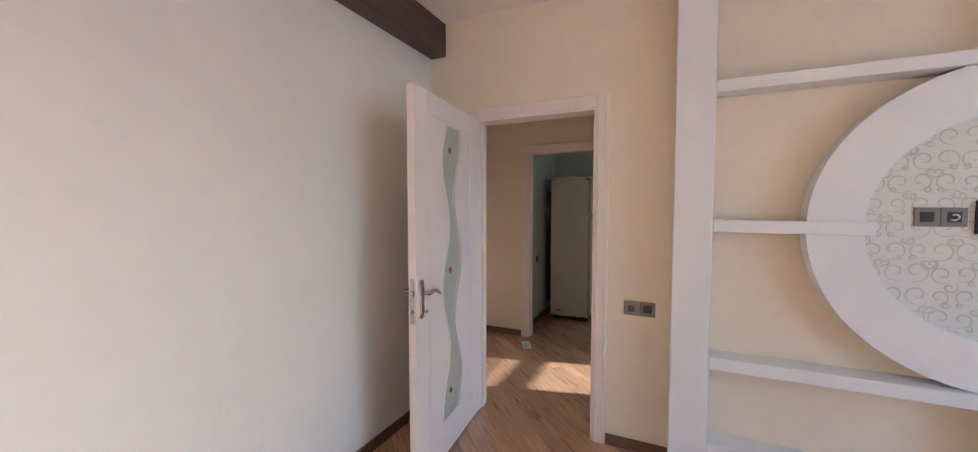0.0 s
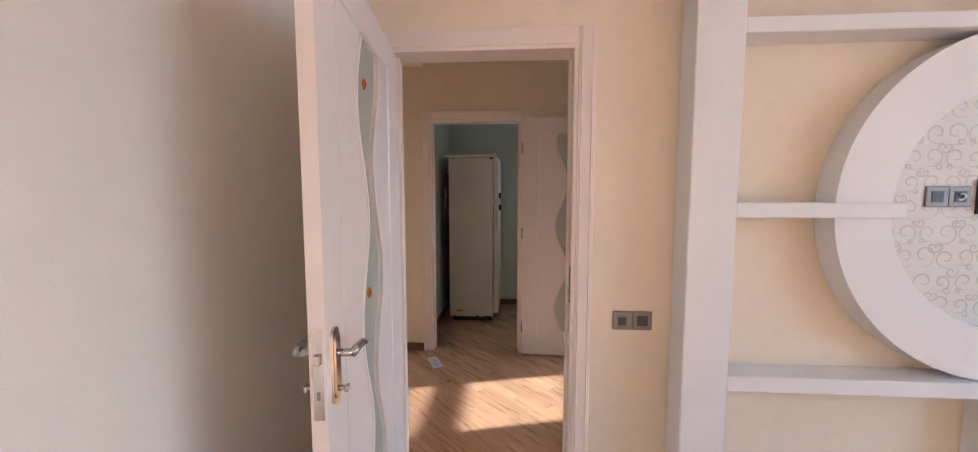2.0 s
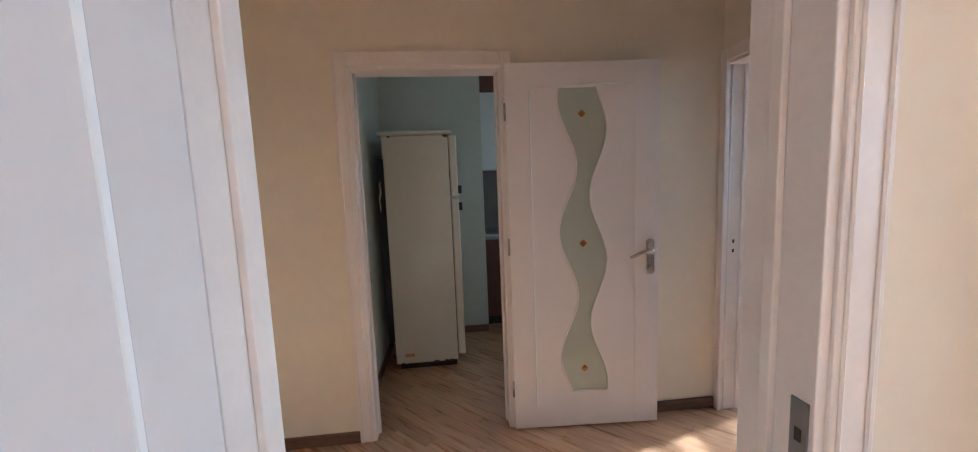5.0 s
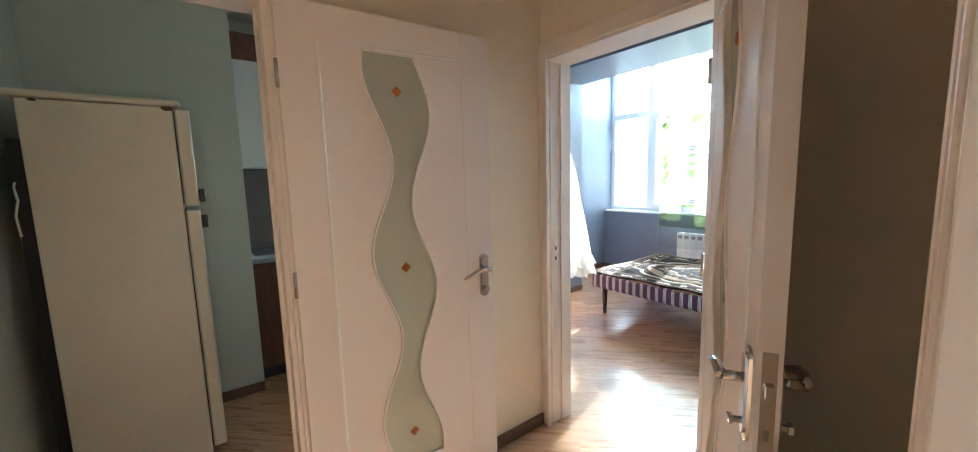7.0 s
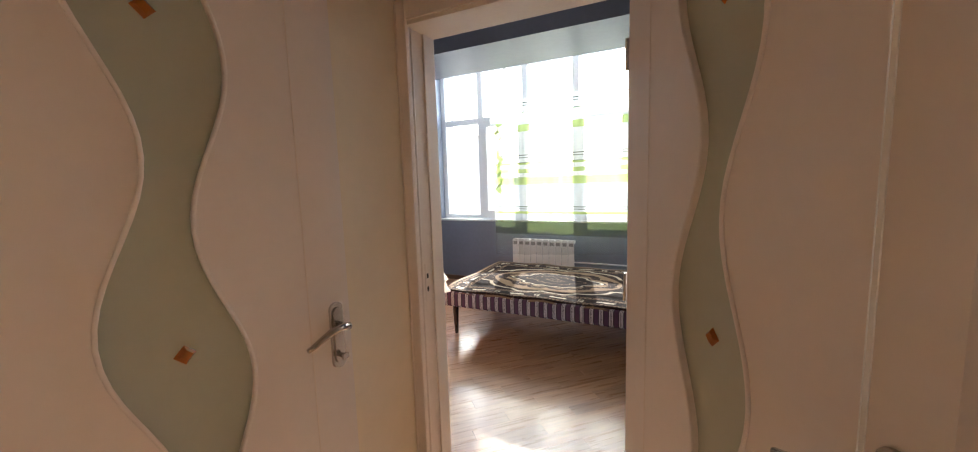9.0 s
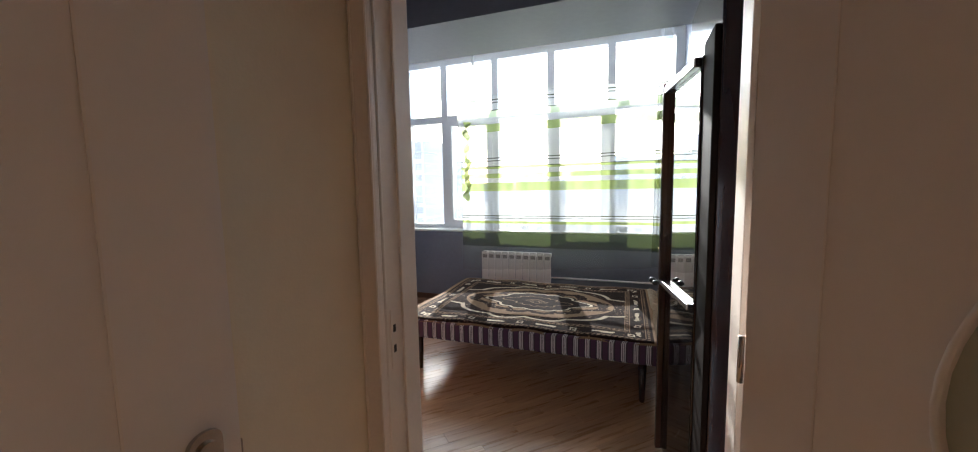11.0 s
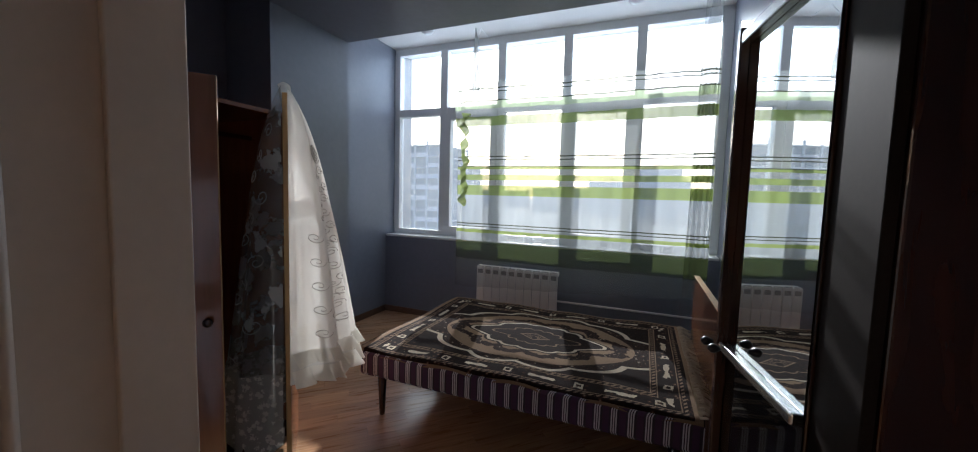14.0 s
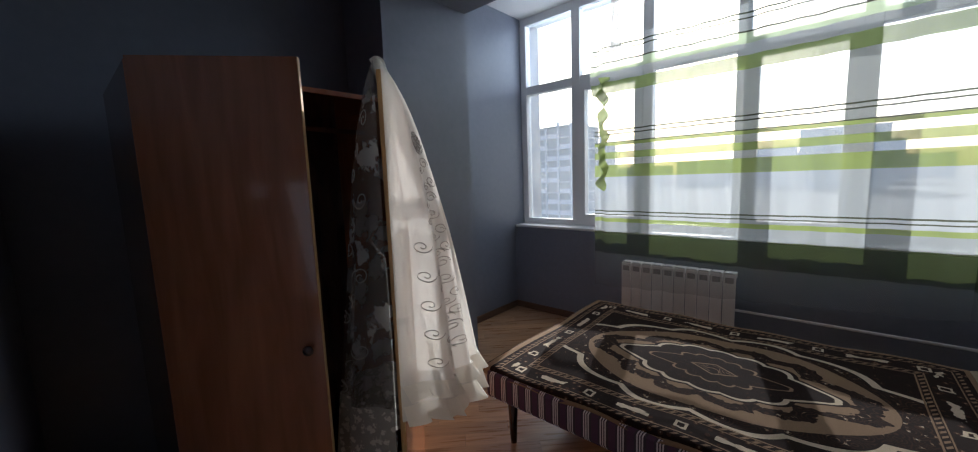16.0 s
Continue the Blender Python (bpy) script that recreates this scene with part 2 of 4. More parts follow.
LIME, LINE = (0.25, 0.31, 0.10), (0.07, 0.075, 0.05)
CURTAIN = cloth("sheer_striped_voile", 0.66, (0.46, 0.48, 0.48), (
    # 0.915 to 1.35 is thickened to hold the sun off the carpet.
    (0.915, 1.35, (0.42, 0.45, 0.47), 0.34), (2.315, 2.326, LINE, 0.04), (2.285, 2.294, LINE, 0.04), (2.205, 2.216, LINE, 0.05), (2.14, 2.205, (0.50, 0.58, 0.38), 0.20), (1.985, 2.07, LIME, 0.12),
    (1.70, 1.71, LINE, 0.04), (1.672, 1.681, LINE, 0.04), (1.612, 1.62, LINE, 0.05), (1.59, 1.612, LIME, 0.05), (1.49, 1.54, LIME, 0.12), (1.35, 1.442, LIME, 0.12),
    # Hem at 0.74 to 0.915: lime darkened for want of light behind.
    (1.075, 1.085, LINE, 0.05), (1.05, 1.058, LINE, 0.05), (0.995, 1.025, LIME, 0.05), (0.74, 0.915, (0.05, 0.066, 0.022), 0.42), (0.0, 0.74, (0.42, 0.46, 0.46), 0.80)), through_share=0.55)

# builders
def box(bm, x0, x1, y0, y1, z0, z1, bevel=0.0):
    made = bmesh.ops.create_cube(bm, size=1.0)["verts"]
    for v in made:
        v.co = Vector(((x0 + x1) / 2 + v.co.x * (x1 - x0), (y0 + y1) / 2 + v.co.y * (y1 - y0), (z0 + z1) / 2 + v.co.z * (z1 - z0)))
    if bevel:
        edges = list({e for v in made for e in v.link_edges})
        bmesh.ops.bevel(bm, geom=edges, offset=bevel, segments=2, affect="EDGES", profile=0.5)
    return bm


def boxes(*dims, bevel=0.0):
    bm = bmesh.new()
    for d in dims:
        box(bm, *d, bevel=bevel)
    return bm


def tube(bm, points, radius, sides=8, close_ends=True):
    """A round bar along a line of points; radius may be a list."""
    points = [Vector(p) for p in points]
    rings = []
    for i, p in enumerate(points):
        ahead = (points[min(i + 1, len(points) - 1)] - points[max(i - 1, 0)]).normalized()
        side = ahead.cross(Vector((0, 0, 1)) if abs(ahead.z) < 0.9 else Vector((1, 0, 0))).normalized()
        up = side.cross(ahead)
        r = radius[i] if isinstance(radius, (list, tuple)) else radius
        rings.append([bm.verts.new(p + r * (math.cos(a) * side + math.sin(a) * up)) for a in (math.tau * k / sides for k in range(sides))])
    for a, b in zip(rings, rings[1:]):
        for k in range(sides):
            bm.faces.new((a[k], a[(k + 1) % sides], b[(k + 1) % sides], b[k]))
    if close_ends:
        bm.faces.new(rings[0][::-1])
        bm.faces.new(rings[-1])
    return bm


def sheet(us, vs, place, thick=0.0):
    """A surface over a grid of u and v."""
    bm = bmesh.new()
    grid = [[bm.verts.new(place(u, v)) for u in us] for v in vs]
    for a, b in zip(grid, grid[1:]):
        for k in range(len(us) - 1):
            bm.faces.new((a[k], a[k + 1], b[k + 1], b[k]))
    if thick:
        bmesh.ops.recalc_face_normals(bm, faces=bm.faces)
        bmesh.ops.solidify(bm, geom=bm.faces[:], thickness=thick)
    return bm


def prism(outline, depth_from, depth_to):
    """A solid from an outline in x and z, drawn out along y."""
    bm = bmesh.new()
    a = [bm.verts.new((x, depth_from, z)) for x, z in outline]
    b = [bm.verts.new((x, depth_to, z)) for x, z in outline]
    bm.faces.new(a), bm.faces.new(b[::-1])
    for k in range(len(a)):
        bm.faces.new((a[k], b[k], b[(k + 1) % len(a)], a[(k + 1) % len(a)]))
    bmesh.ops.recalc_face_normals(bm, faces=bm.faces)
    return bm


def steps(a, b, count):
    return [a + (b - a) * i / count for i in range(count + 1)]


def mesh_of(name, bm, mat, smooth=False):
    me = bpy.data.meshes.new(name)
    bmesh.ops.recalc_face_normals(bm, faces=bm.faces)
    bm.to_mesh(me)
    bm.free()
    for one in mat if isinstance(mat, (list, tuple)) else (mat,):
        me.materials.append(one)
    if smooth:
        for p in me.polygons:
            p.use_smooth = True
    return me


def part(name, bm, mat, parent, label="", smooth=False, at=None):
    ob = new(name, mesh_of(name, bm, mat, smooth))
    ob.parent = parent
    if at is not None:
        ob.matrix_basis = at
    return tagged(ob, label)


def thing(name, m, label, category, group="", kind=""):
    ob = new(name)
    ob.empty_display_size = 0.1
    ob.matrix_basis = m
    return tagged(ob, label, category, group, kind)


def solid(name, bm, mat, label, category, kind="", m=None, smooth=False):
    ob = new(name, mesh_of(name, bm, mat, smooth))
    if m is not None:
        ob.matrix_basis = m
    return tagged(ob, label, category, kind=kind)


def setting(name, bm, mat, label, category="wall"):
    return solid(name, bm, mat, label, category, "structure")


# the plan: living room, hall, kitchen, bedroom
LX, RX, AY, AB = -1.47, 4.0, 2.489, 2.612         # living room walls, door wall's two faces
HX, CX, BY, BB = 0.705, 0.862, 4.083, 4.20          # hall's bedroom wall, kitchen wall
D1, D2, D3 = (-1.128, -0.32), (-1.316, -0.53), (3.206, 4.060)
TOP, DOOR_TOP = 2.665, 2.0
PIL0, PIL1, BEAM_Z, WX = 2.29, 2.945, 2.46, 4.40
BED_L, BED_R, BAL_L, BAL_R, SILL, WIN_TOP = 6.05, 2.64, 6.25, 2.93, 0.89, 2.94

setting("wall_living_left", boxes((LX - 0.2, LX, -2.8, AY, 0, TOP)), PALE, "pale cream textured wallpapered wall with small scuffs")
setting("wall_living_back", boxes((LX - 0.2, RX + 0.2, -2.8, -2.6, 0, TOP)), PALE, "plain pale cream wallpapered wall")
setting("wall_living_window", boxes((RX, RX + 0.2, -2.6, -1.4, 0, TOP), (RX, RX + 0.2, 1.1, AY, 0, TOP), (RX, RX + 0.2, -1.4, 1.1, 0, 0.60), (RX, RX + 0.2, -1.4, 1.1, 2.35, TOP)), PALE, "pale cream wall with a window opening")
setting("wall_living_door", boxes((-2.6, D1[0], AY, AB, 0, 3.1), (D1[1], RX + 0.2, AY, AB, 0, 3.1), (D1[0], D1[1], AY, AB, DOOR_TOP, 3.1)), CREAM, "warm cream wallpapered wall with a doorway")
setting("wall_hall_left", boxes((-2.8, -2.6, AY, 4.4, 0, TOP)), CREAM, "plain cream wallpapered hall wall")
setting("wall_kitchen_door", boxes((-2.8, D2[0], BY, BB, 0, 3.1), (D2[1], HX, BY, BB, 0, 3.1), (D2[0], D2[1], BY, BB, DOOR_TOP, 3.1)), CREAM, "warm cream wallpapered hall wall with a doorway")
setting("wall_bedroom_door", boxes((HX, CX, AB, D3[0], 0, 3.1), (HX, CX, D3[1], 6.4, 0, 3.1), (HX, CX, D3[0], D3[1], DOOR_TOP, 3.1)), CREAM, "cream wall with a doorway into the bedroom")
setting("wall_bedroom_lining", boxes((CX, CX + 0.004, BED_R, D3[0], 0, TOP), (CX, CX + 0.004, D3[1], BED_L, 0, TOP), (CX, CX + 0.004, D3[0], D3[1], DOOR_TOP, TOP)), BLUE, "dark blue-grey wallpapered bedroom wall")
setting("wall_kitchen_left", boxes((-1.60, -1.40, BB, 6.4, 0, TOP)), GREEN, "pale green painted kitchen wall")
# The opening behind the kitchen lamp is added, out of view.
setting("wall_kitchen_back", boxes((-1.60, 0.15, 6.28, 6.4, 0, TOP), (0.15, 0.65, 6.28, 6.4, 0, 1.0), (0.15, 0.65, 6.28, 6.4, 2.1, TOP), (0.65, HX, 6.28, 6.4, 0, TOP)), GREEN, "pale green painted kitchen wall")
setting("wall_kitchen_pier", boxes((-1.40, -0.517, 5.552, 6.28, 0, TOP)), GREEN, "pale green painted kitchen pier")
setting("wall_bedroom_left", boxes((CX, PIL0, BED_L, BED_L + 0.2, 0, 3.1)), BLUE, "dark blue-grey wallpapered bedroom wall")
setting("wall_bedroom_right", boxes((CX, PIL0, AB + 0.002, BED_R, 0, 3.1)), BLUE, "dark blue-grey wallpapered bedroom wall")
setting("pilaster_1", boxes((PIL0, PIL1, 5.66, BAL_L + 0.2, 0, 3.1)), BLUE, "blue-grey wallpapered pilaster under the beam", "pilaster")
setting("pilaster_2", boxes((PIL0, PIL1, AB + 0.002, BAL_R, 0, 3.1)), BLUE, "blue-grey wallpapered pilaster under the beam", "pilaster")
setting("wall_balcony_left", boxes((PIL1, WX + 0.3, BAL_L, BAL_L + 0.2, 0, 3.3)), BLUE, "blue-grey wallpapered side wall by the window")
setting("wall_balcony_right", boxes((PIL1, WX + 0.3, BAL_R - 0.2, BAL_R, 0, 3.3)), BLUE, "sunlit blue-grey wallpapered side wall by the window")
setting("wall_balcony_parapet", boxes((4.20, WX + 0.1, BAL_R, BAL_L, 0, SILL - 0.03)), BLUE, "blue-grey wallpapered parapet under the window")
setting("bedroom_beam", boxes((PIL0, PIL1, BAL_R, 5.66, BEAM_Z, 3.1)), BLUE, "blue-grey wallpapered ceiling beam across the bedroom", "beam")
setting("ceiling_living", boxes((LX - 0.2, RX + 0.2, -2.8, AY, TOP, TOP + 0.2)), CEILING, "white painted ceiling", "ceiling")
setting("ceiling_hall", boxes((-2.8, HX, AB, BY, TOP, TOP + 0.2)), CEILING, "white painted ceiling", "ceiling")
setting("ceiling_kitchen", boxes((-1.6, HX, BB, 6.4, TOP, TOP + 0.2)), CEILING, "white painted ceiling", "ceiling")
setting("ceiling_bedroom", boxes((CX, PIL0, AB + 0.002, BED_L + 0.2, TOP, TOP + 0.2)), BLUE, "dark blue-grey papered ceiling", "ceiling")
setting("ceiling_balcony", boxes((PIL1, WX + 0.3, BAL_R, BAL_L, 2.965, 3.2)), WHITE, "white painted ceiling strip by the window", "ceiling")
setting("hall_soffit", boxes((-2.6, -1.35, AB, BY, 2.43, TOP)), CREAM, "cream boxed-in ceiling beam in the hall", "beam")
setting("living_beam", boxes((LX, -1.348, -2.6, AY, 2.444, TOP), bevel=0.006), BEAM, "dark brown wood-effect beam along the ceiling", "beam")
setting("floor", boxes((-2.8, WX + 0.3, -2.8, 6.45, -0.3, -0.012)), JOINT, "sub-floor under the laminate", "floor")


def baseboard(name, x0, x1, y0, y1):
    setting(name, boxes((x0, x1, y0, y1, 0, 0.065), bevel=0.004), BASEBOARD, "dark brown wooden skirting board", "baseboard")


baseboard("baseboard_1", LX, LX + 0.016, -2.6, AY - 0.017)
baseboard("baseboard_2", LX, D1[0] - 0.067, AY - 0.016, AY)
baseboard("baseboard_3", D1[1] + 0.067, 0.083, AY - 0.016, AY)
baseboard("baseboard_4", -2.6, D2[0] - 0.062, BY - 0.016, BY)
baseboard("baseboard_5", D2[1] + 0.075, HX - 0.017, BY - 0.016, BY)
baseboard("baseboard_6", -1.40, -1.384, BB, 5.55)
baseboard("baseboard_7", -1.383, -0.517, 5.536, 5.552)
baseboard("baseboard_8", 2.31, PIL1, 5.644, 5.66)
baseboard("baseboard_9", PIL1, 4.184, BAL_L - 0.016, BAL_L)
baseboard("baseboard_10", 4.184, 4.20, BAL_R, BAL_L)
baseboard("baseboard_11", PIL1, 4.184, BAL_R, BAL_R + 0.016)
baseboard("baseboard_12", CX + 0.004, CX + 0.02, D3[1] + 0.075, BED_L)
for x, y, z, w, h in ((LX, 1.02, 0.62, 0.008, 0.05), (LX, 1.05, 0.60, 0.004, 0.03), (LX, 1.50, 0.95, 0.006, 0.01)):
    setting("wall_scuff", boxes((x, x + 0.001, y, y + w, z, z + h)), CASING, "small torn scuff in the wallpaper", "scuff")

# doors
def wave_left(z):
    return 0.40 - (0.084 + 0.049 * math.cos(math.tau * (z - 1.115) / 0.695))


def wave_right(z):
    return 0.40 + (0.082 + 0.046 * math.cos(math.tau * (z - 0.96) / 0.695))


HANDLE_X = 0.762


def handle_plate(edge, s):
    """A long plate with stepped, arched ends and a raised middle."""
    bm = bmesh.new()
    for w, z0, z1, t in ((0.0235, 0.866, 1.06, 0.006), (0.017, 0.88, 1.046, 0.011)):
        mid, out = HANDLE_X, []
        for k in range(9):
            a = math.pi * k / 8
            out.append((mid + w * math.cos(a), z1 - 0.018 + 0.018 * math.sin(a)))
        for k in range(9):
            a = math.pi + math.pi * k / 8
            out.append((mid + w * math.cos(a), z0 + 0.018 + 0.018 * math.sin(a)))
        a = [bm.verts.new((x, edge - s * 0.001, z)) for x, z in out]
        b = [bm.verts.new((mid + (x - mid) * 0.9, edge + s * t, z)) for x, z in out]
        bm.faces.new(a), bm.faces.new(b)
        for k in range(len(a)):
            bm.faces.new((a[k], b[k], b[(k + 1) % len(a)], a[(k + 1) % len(a)]))
    return bm


LEAF_W, LEAF_T, G0, G1 = 0.81, 0.04, 0.215, 1.865


def door_leaf(name, m, label, width=LEAF_W, thick=LEAF_T, flipped=False):
    """A panel door along its own +x from the hinge, with a bulging strip of frosted glass."""
    d = thing(name, m, label, "door", kind="structure")
    bm = bmesh.new()
    zs = steps(G0, G1, 44)
    lo, hi = 0.012, 1.992
    for y in (0.0, thick):
        out = [bm.verts.new((x, y, z)) for x, z in ((0.002, lo), (width, lo), (width, hi), (0.002, hi))]
        left = [bm.verts.new((wave_left(z), y, z)) for z in zs]
        right = [bm.verts.new((wave_right(z), y, z)) for z in zs]
        el = [bm.verts.new((0.002, y, z)) for z in zs]
        er = [bm.verts.new((width, y, z)) for z in zs]
        for k in range(len(zs) - 1):
            bm.faces.new((el[k], left[k], left[k + 1], el[k + 1]))
            bm.faces.new((right[k], er[k], er[k + 1], right[k + 1]))
        bm.faces.new((out[0], out[1], er[0], right[0], left[0], el[0]))
        bm.faces.new((el[-1], left[-1], right[-1], er[-1], out[2], out[3]))
        if y == 0.0:
            first = (out, left, right, el, er)
    second = (out, left, right, el, er)
    for a, b in ((first[1], second[1]), (first[2], second[2])):
        for k in range(len(zs) - 1):
            bm.faces.new((a[k], a[k + 1], b[k + 1], b[k]))
    for k in (0, -1):
        bm.faces.new((first[1][k], first[2][k], second[2][k], second[1][k]))
    for i, side in ((0, 3), (1, 4)):
        a = [first[0][i], *first[side], first[0][3 - i]]
        b = [second[0][i], *second[side], second[0][3 - i]]
        for k in range(len(a) - 1):
            bm.faces.new((a[k], a[k + 1], b[k + 1], b[k]))
    bm.faces.new((first[0][0], first[0][1], second[0][1], second[0][0]))
    bm.faces.new((first[0][3], first[0][2], second[0][2], second[0][3]))
    part("leaf_panel", bm, DOOR, d)
    gl = bmesh.new()
    for y in (thick / 2 - 0.006, thick / 2 + 0.006):
        row = [(gl.verts.new((wave_left(z) - 0.004, y, z)), gl.verts.new((wave_right(z) + 0.004, y, z))) for z in zs]
        for a, b in zip(row, row[1:]):
            gl.faces.new((a[0], a[1], b[1], b[0]))
    part("glass", gl, FROST, d, "frosted grey-green glass strip")
    for y, s in ((-0.002, -1), (thick + 0.002, 1)):
        for wave in (wave_left, wave_right):
            part("bead", tube(bmesh.new(), [(wave(z), y, z) for z in zs], 0.0045, 6), DOOR, d, smooth=True)
        for z in (0.343, 1.05, 1.734):
            bm = bmesh.new()
            yy = thick / 2 + s * 0.006
            base = [bm.verts.new((0.40 + 0.021 * a, yy, z + 0.021 * b)) for a, b in ((1, 0), (0, 1), (-1, 0), (0, -1))]
            cap = [bm.verts.new((0.40 + 0.012 * a, yy + s * 0.008, z + 0.012 * b)) for a, b in ((1, 0), (0, 1), (-1, 0), (0, -1))]
            bm.faces.new(cap)
            for k in range(4):
                bm.faces.new((base[k], base[(k + 1) % 4], cap[(k + 1) % 4], cap[k]))
            part("bead_stud", bm, AMBER, d, "faceted amber glass stud")
        edge = 0.0 if s < 0 else thick
        far = (lambda x: width - x) if flipped else (lambda x: x)
        part("groove_bead", tube(bmesh.new(), [(far(0.126 if not flipped else 0.09), edge, 0.14), (far(0.126 if not flipped else 0.09), edge, 1.868), (0.40, edge, 1.874), (far(0.655), edge, 1.882)], 0.005, 6), GLOSSWHITE, d)
        part("stile_joint", boxes((far(0.6795) - 0.0015, far(0.6795) + 0.0015, edge - 0.0012, edge + 0.0012, 0.013, 1.991)), CASING, d)
        h = part("door_handle", handle_plate(edge, s), CHROME, d, "satin chrome lever handle on a long plate")
        lever = tube(bmesh.new(), [(HANDLE_X, edge + s * 0.006, 0.995), (HANDLE_X, edge + s * 0.045, 0.995)], 0.010)
        tube(lever, [(HANDLE_X + dx, edge + s * dy, 0.995 + dz) for dx, dy, dz in ((0.005, 0.047, 0.0), (-0.015, 0.051, 0.006), (-0.035, 0.053, 0.007), (-0.06, 0.053, 0.003), (-0.085, 0.050, -0.008), (-0.105, 0.047, -0.018), (-0.125, 0.045, -0.024))], [0.011, 0.011, 0.010, 0.010, 0.009, 0.008, 0.006], 10)
        part("lever", lever, CHROME, h, smooth=True)
        turn = tube(bmesh.new(), [(HANDLE_X, edge, 0.905), (HANDLE_X, edge + s * 0.03, 0.905)], 0.007)
        box(turn, HANDLE_X - 0.01, HANDLE_X + 0.01, min(edge + s * 0.025, edge + s * 0.034), max(edge + s * 0.025, edge + s * 0.034), 0.897, 0.913, 0.002)
        part("thumb_turn", turn, CHROME, h)
    lock = part("lock_plate", boxes((width - 0.001, width + 0.0015, 0.008, thick - 0.008, 0.85, 1.07)), CHROME, d, "steel lock plate on the door edge")
    part("latch", boxes((width, width + 0.011, 0.012, thick - 0.012, 0.985, 1.01), bevel=0.002), CHROME, lock)
    part("bolt_hole", boxes((width + 0.0005, width + 0.0025, 0.016, thick - 0.016, 0.90, 0.92)), BRONZE, lock)
    for z in (0.25, 1.05, 1.75):
        part("hinge", tube(bmesh.new(), [(-0.003, -0.004, z - 0.045), (-0.003, -0.004, z + 0.045)], 0.006), CHROME, d, smooth=True)
    return d


door_leaf("door_1", pose(D1[0] - 0.011, AY - 0.027, 0, rz=-84.2), "pinkish white panel door with wavy frosted glass, standing open")
door_leaf("door_2", pose(-0.524, 4.036, 0, rz=-3.6), "pinkish white panel door with wavy frosted glass, folded back to the wall", thick=0.034)
door_leaf("door_3", pose(0.716, 3.250, 0, rz=-150), "pinkish white panel door with wavy frosted glass, open into the hall", flipped=True)


def door_frame(name, m, width, depth, label, narrow=False):
    """Lining and casings of a doorway, along its own +x, through the wall along +y."""
    d = thing(name, m, label, "door frame", kind="structure")
    w, p = 0.066, 0.016
    for x0, x1 in ((-0.001, 0.022), (width - 0.022, width + 0.001)):
        part("jamb", boxes((x0, x1, -p * 0.6, depth + p * 0.6, 0, DOOR_TOP - 0.022), bevel=0.002), CASING, d)
    part("head_jamb", boxes((0, width, -p * 0.6, depth + p * 0.6, DOOR_TOP - 0.022, DOOR_TOP + 0.001), bevel=0.002), CASING, d)
    for x0, x1 in ((0.022, 0.034), (width - 0.034, width - 0.022)):
        part("stop_bead", boxes((x0, x1 - 0.004 if narrow and x0 < 0.1 else x1, 0.091 if narrow else depth * 0.45, depth + p * 0.6 if narrow else depth * 0.62, 0, DOOR_TOP - 0.022), bevel=0.002), CASING, d)
    if narrow:
        for y in (0.004, 0.018):
            part("moulding", tube(bmesh.new(), [(0.022, y, 0), (0.022, y, DOOR_TOP - 0.022)], 0.006, 8), CASING, d, smooth=True)
    for y0, y1, s in ((-p, 0.0, -1), (depth, depth + p, 1)):
        for x0, x1 in ((-0.022 if narrow and s < 0 else -w, 0.03 if narrow and s < 0 else 0.006), (width - 0.006, width + w)):
            bm = boxes((x0, x1, y0, y1, 0, DOOR_TOP + w), bevel=0.004)
            mid = (x0 + x1) / 2
            yy = y0 if s < 0 else y1
            for dx in (-0.022, 0.022) if x1 - x0 > 0.05 else ():
                tube(bm, [(mid + dx, yy, 0.0), (mid + dx, yy, DOOR_TOP + w - 0.01)], 0.004, 6)
            part("casing", bm, CASING, d)
        part("head_casing", boxes((0.006, width - 0.006, y0, y1, DOOR_TOP - 0.006, DOOR_TOP + w), bevel=0.004), CASING, d)
    return d


f1 = door_frame("door_frame_1", pose(D1[0], AY, 0), D1[1] - D1[0], AB - AY, "pinkish cream laminate door frame")
f2 = door_frame("door_frame_2", pose(D2[0], BY, 0), D2[1] - D2[0], BB - BY, "pinkish cream laminate door frame")
f3 = door_frame("door_frame_3", pose(HX, D3[1], 0, rz=-90), D3[1] - D3[0], CX - HX, "pinkish cream laminate door frame", True)
for fr, w, y in ((f1, D1[1] - D1[0], 0.012), (f2, 0.0, 0.075), (f3, 0.0, 0.052)):
    x = w - 0.0225 if w else 0.0225
    sp = part("strike_plate", boxes((x - 0.002, x + 0.002, y - 0.014, y + 0.014, 0.905, 1.065)), CASING if fr is f3 else BRONZE, fr, "metal strike plate")
    for z in (0.957, 1.012):
        part("bolt_hole", boxes((x - 0.0035, x + 0.0035, y - 0.005, y + 0.005, z - 0.010, z + 0.010)), BLACK, sp)


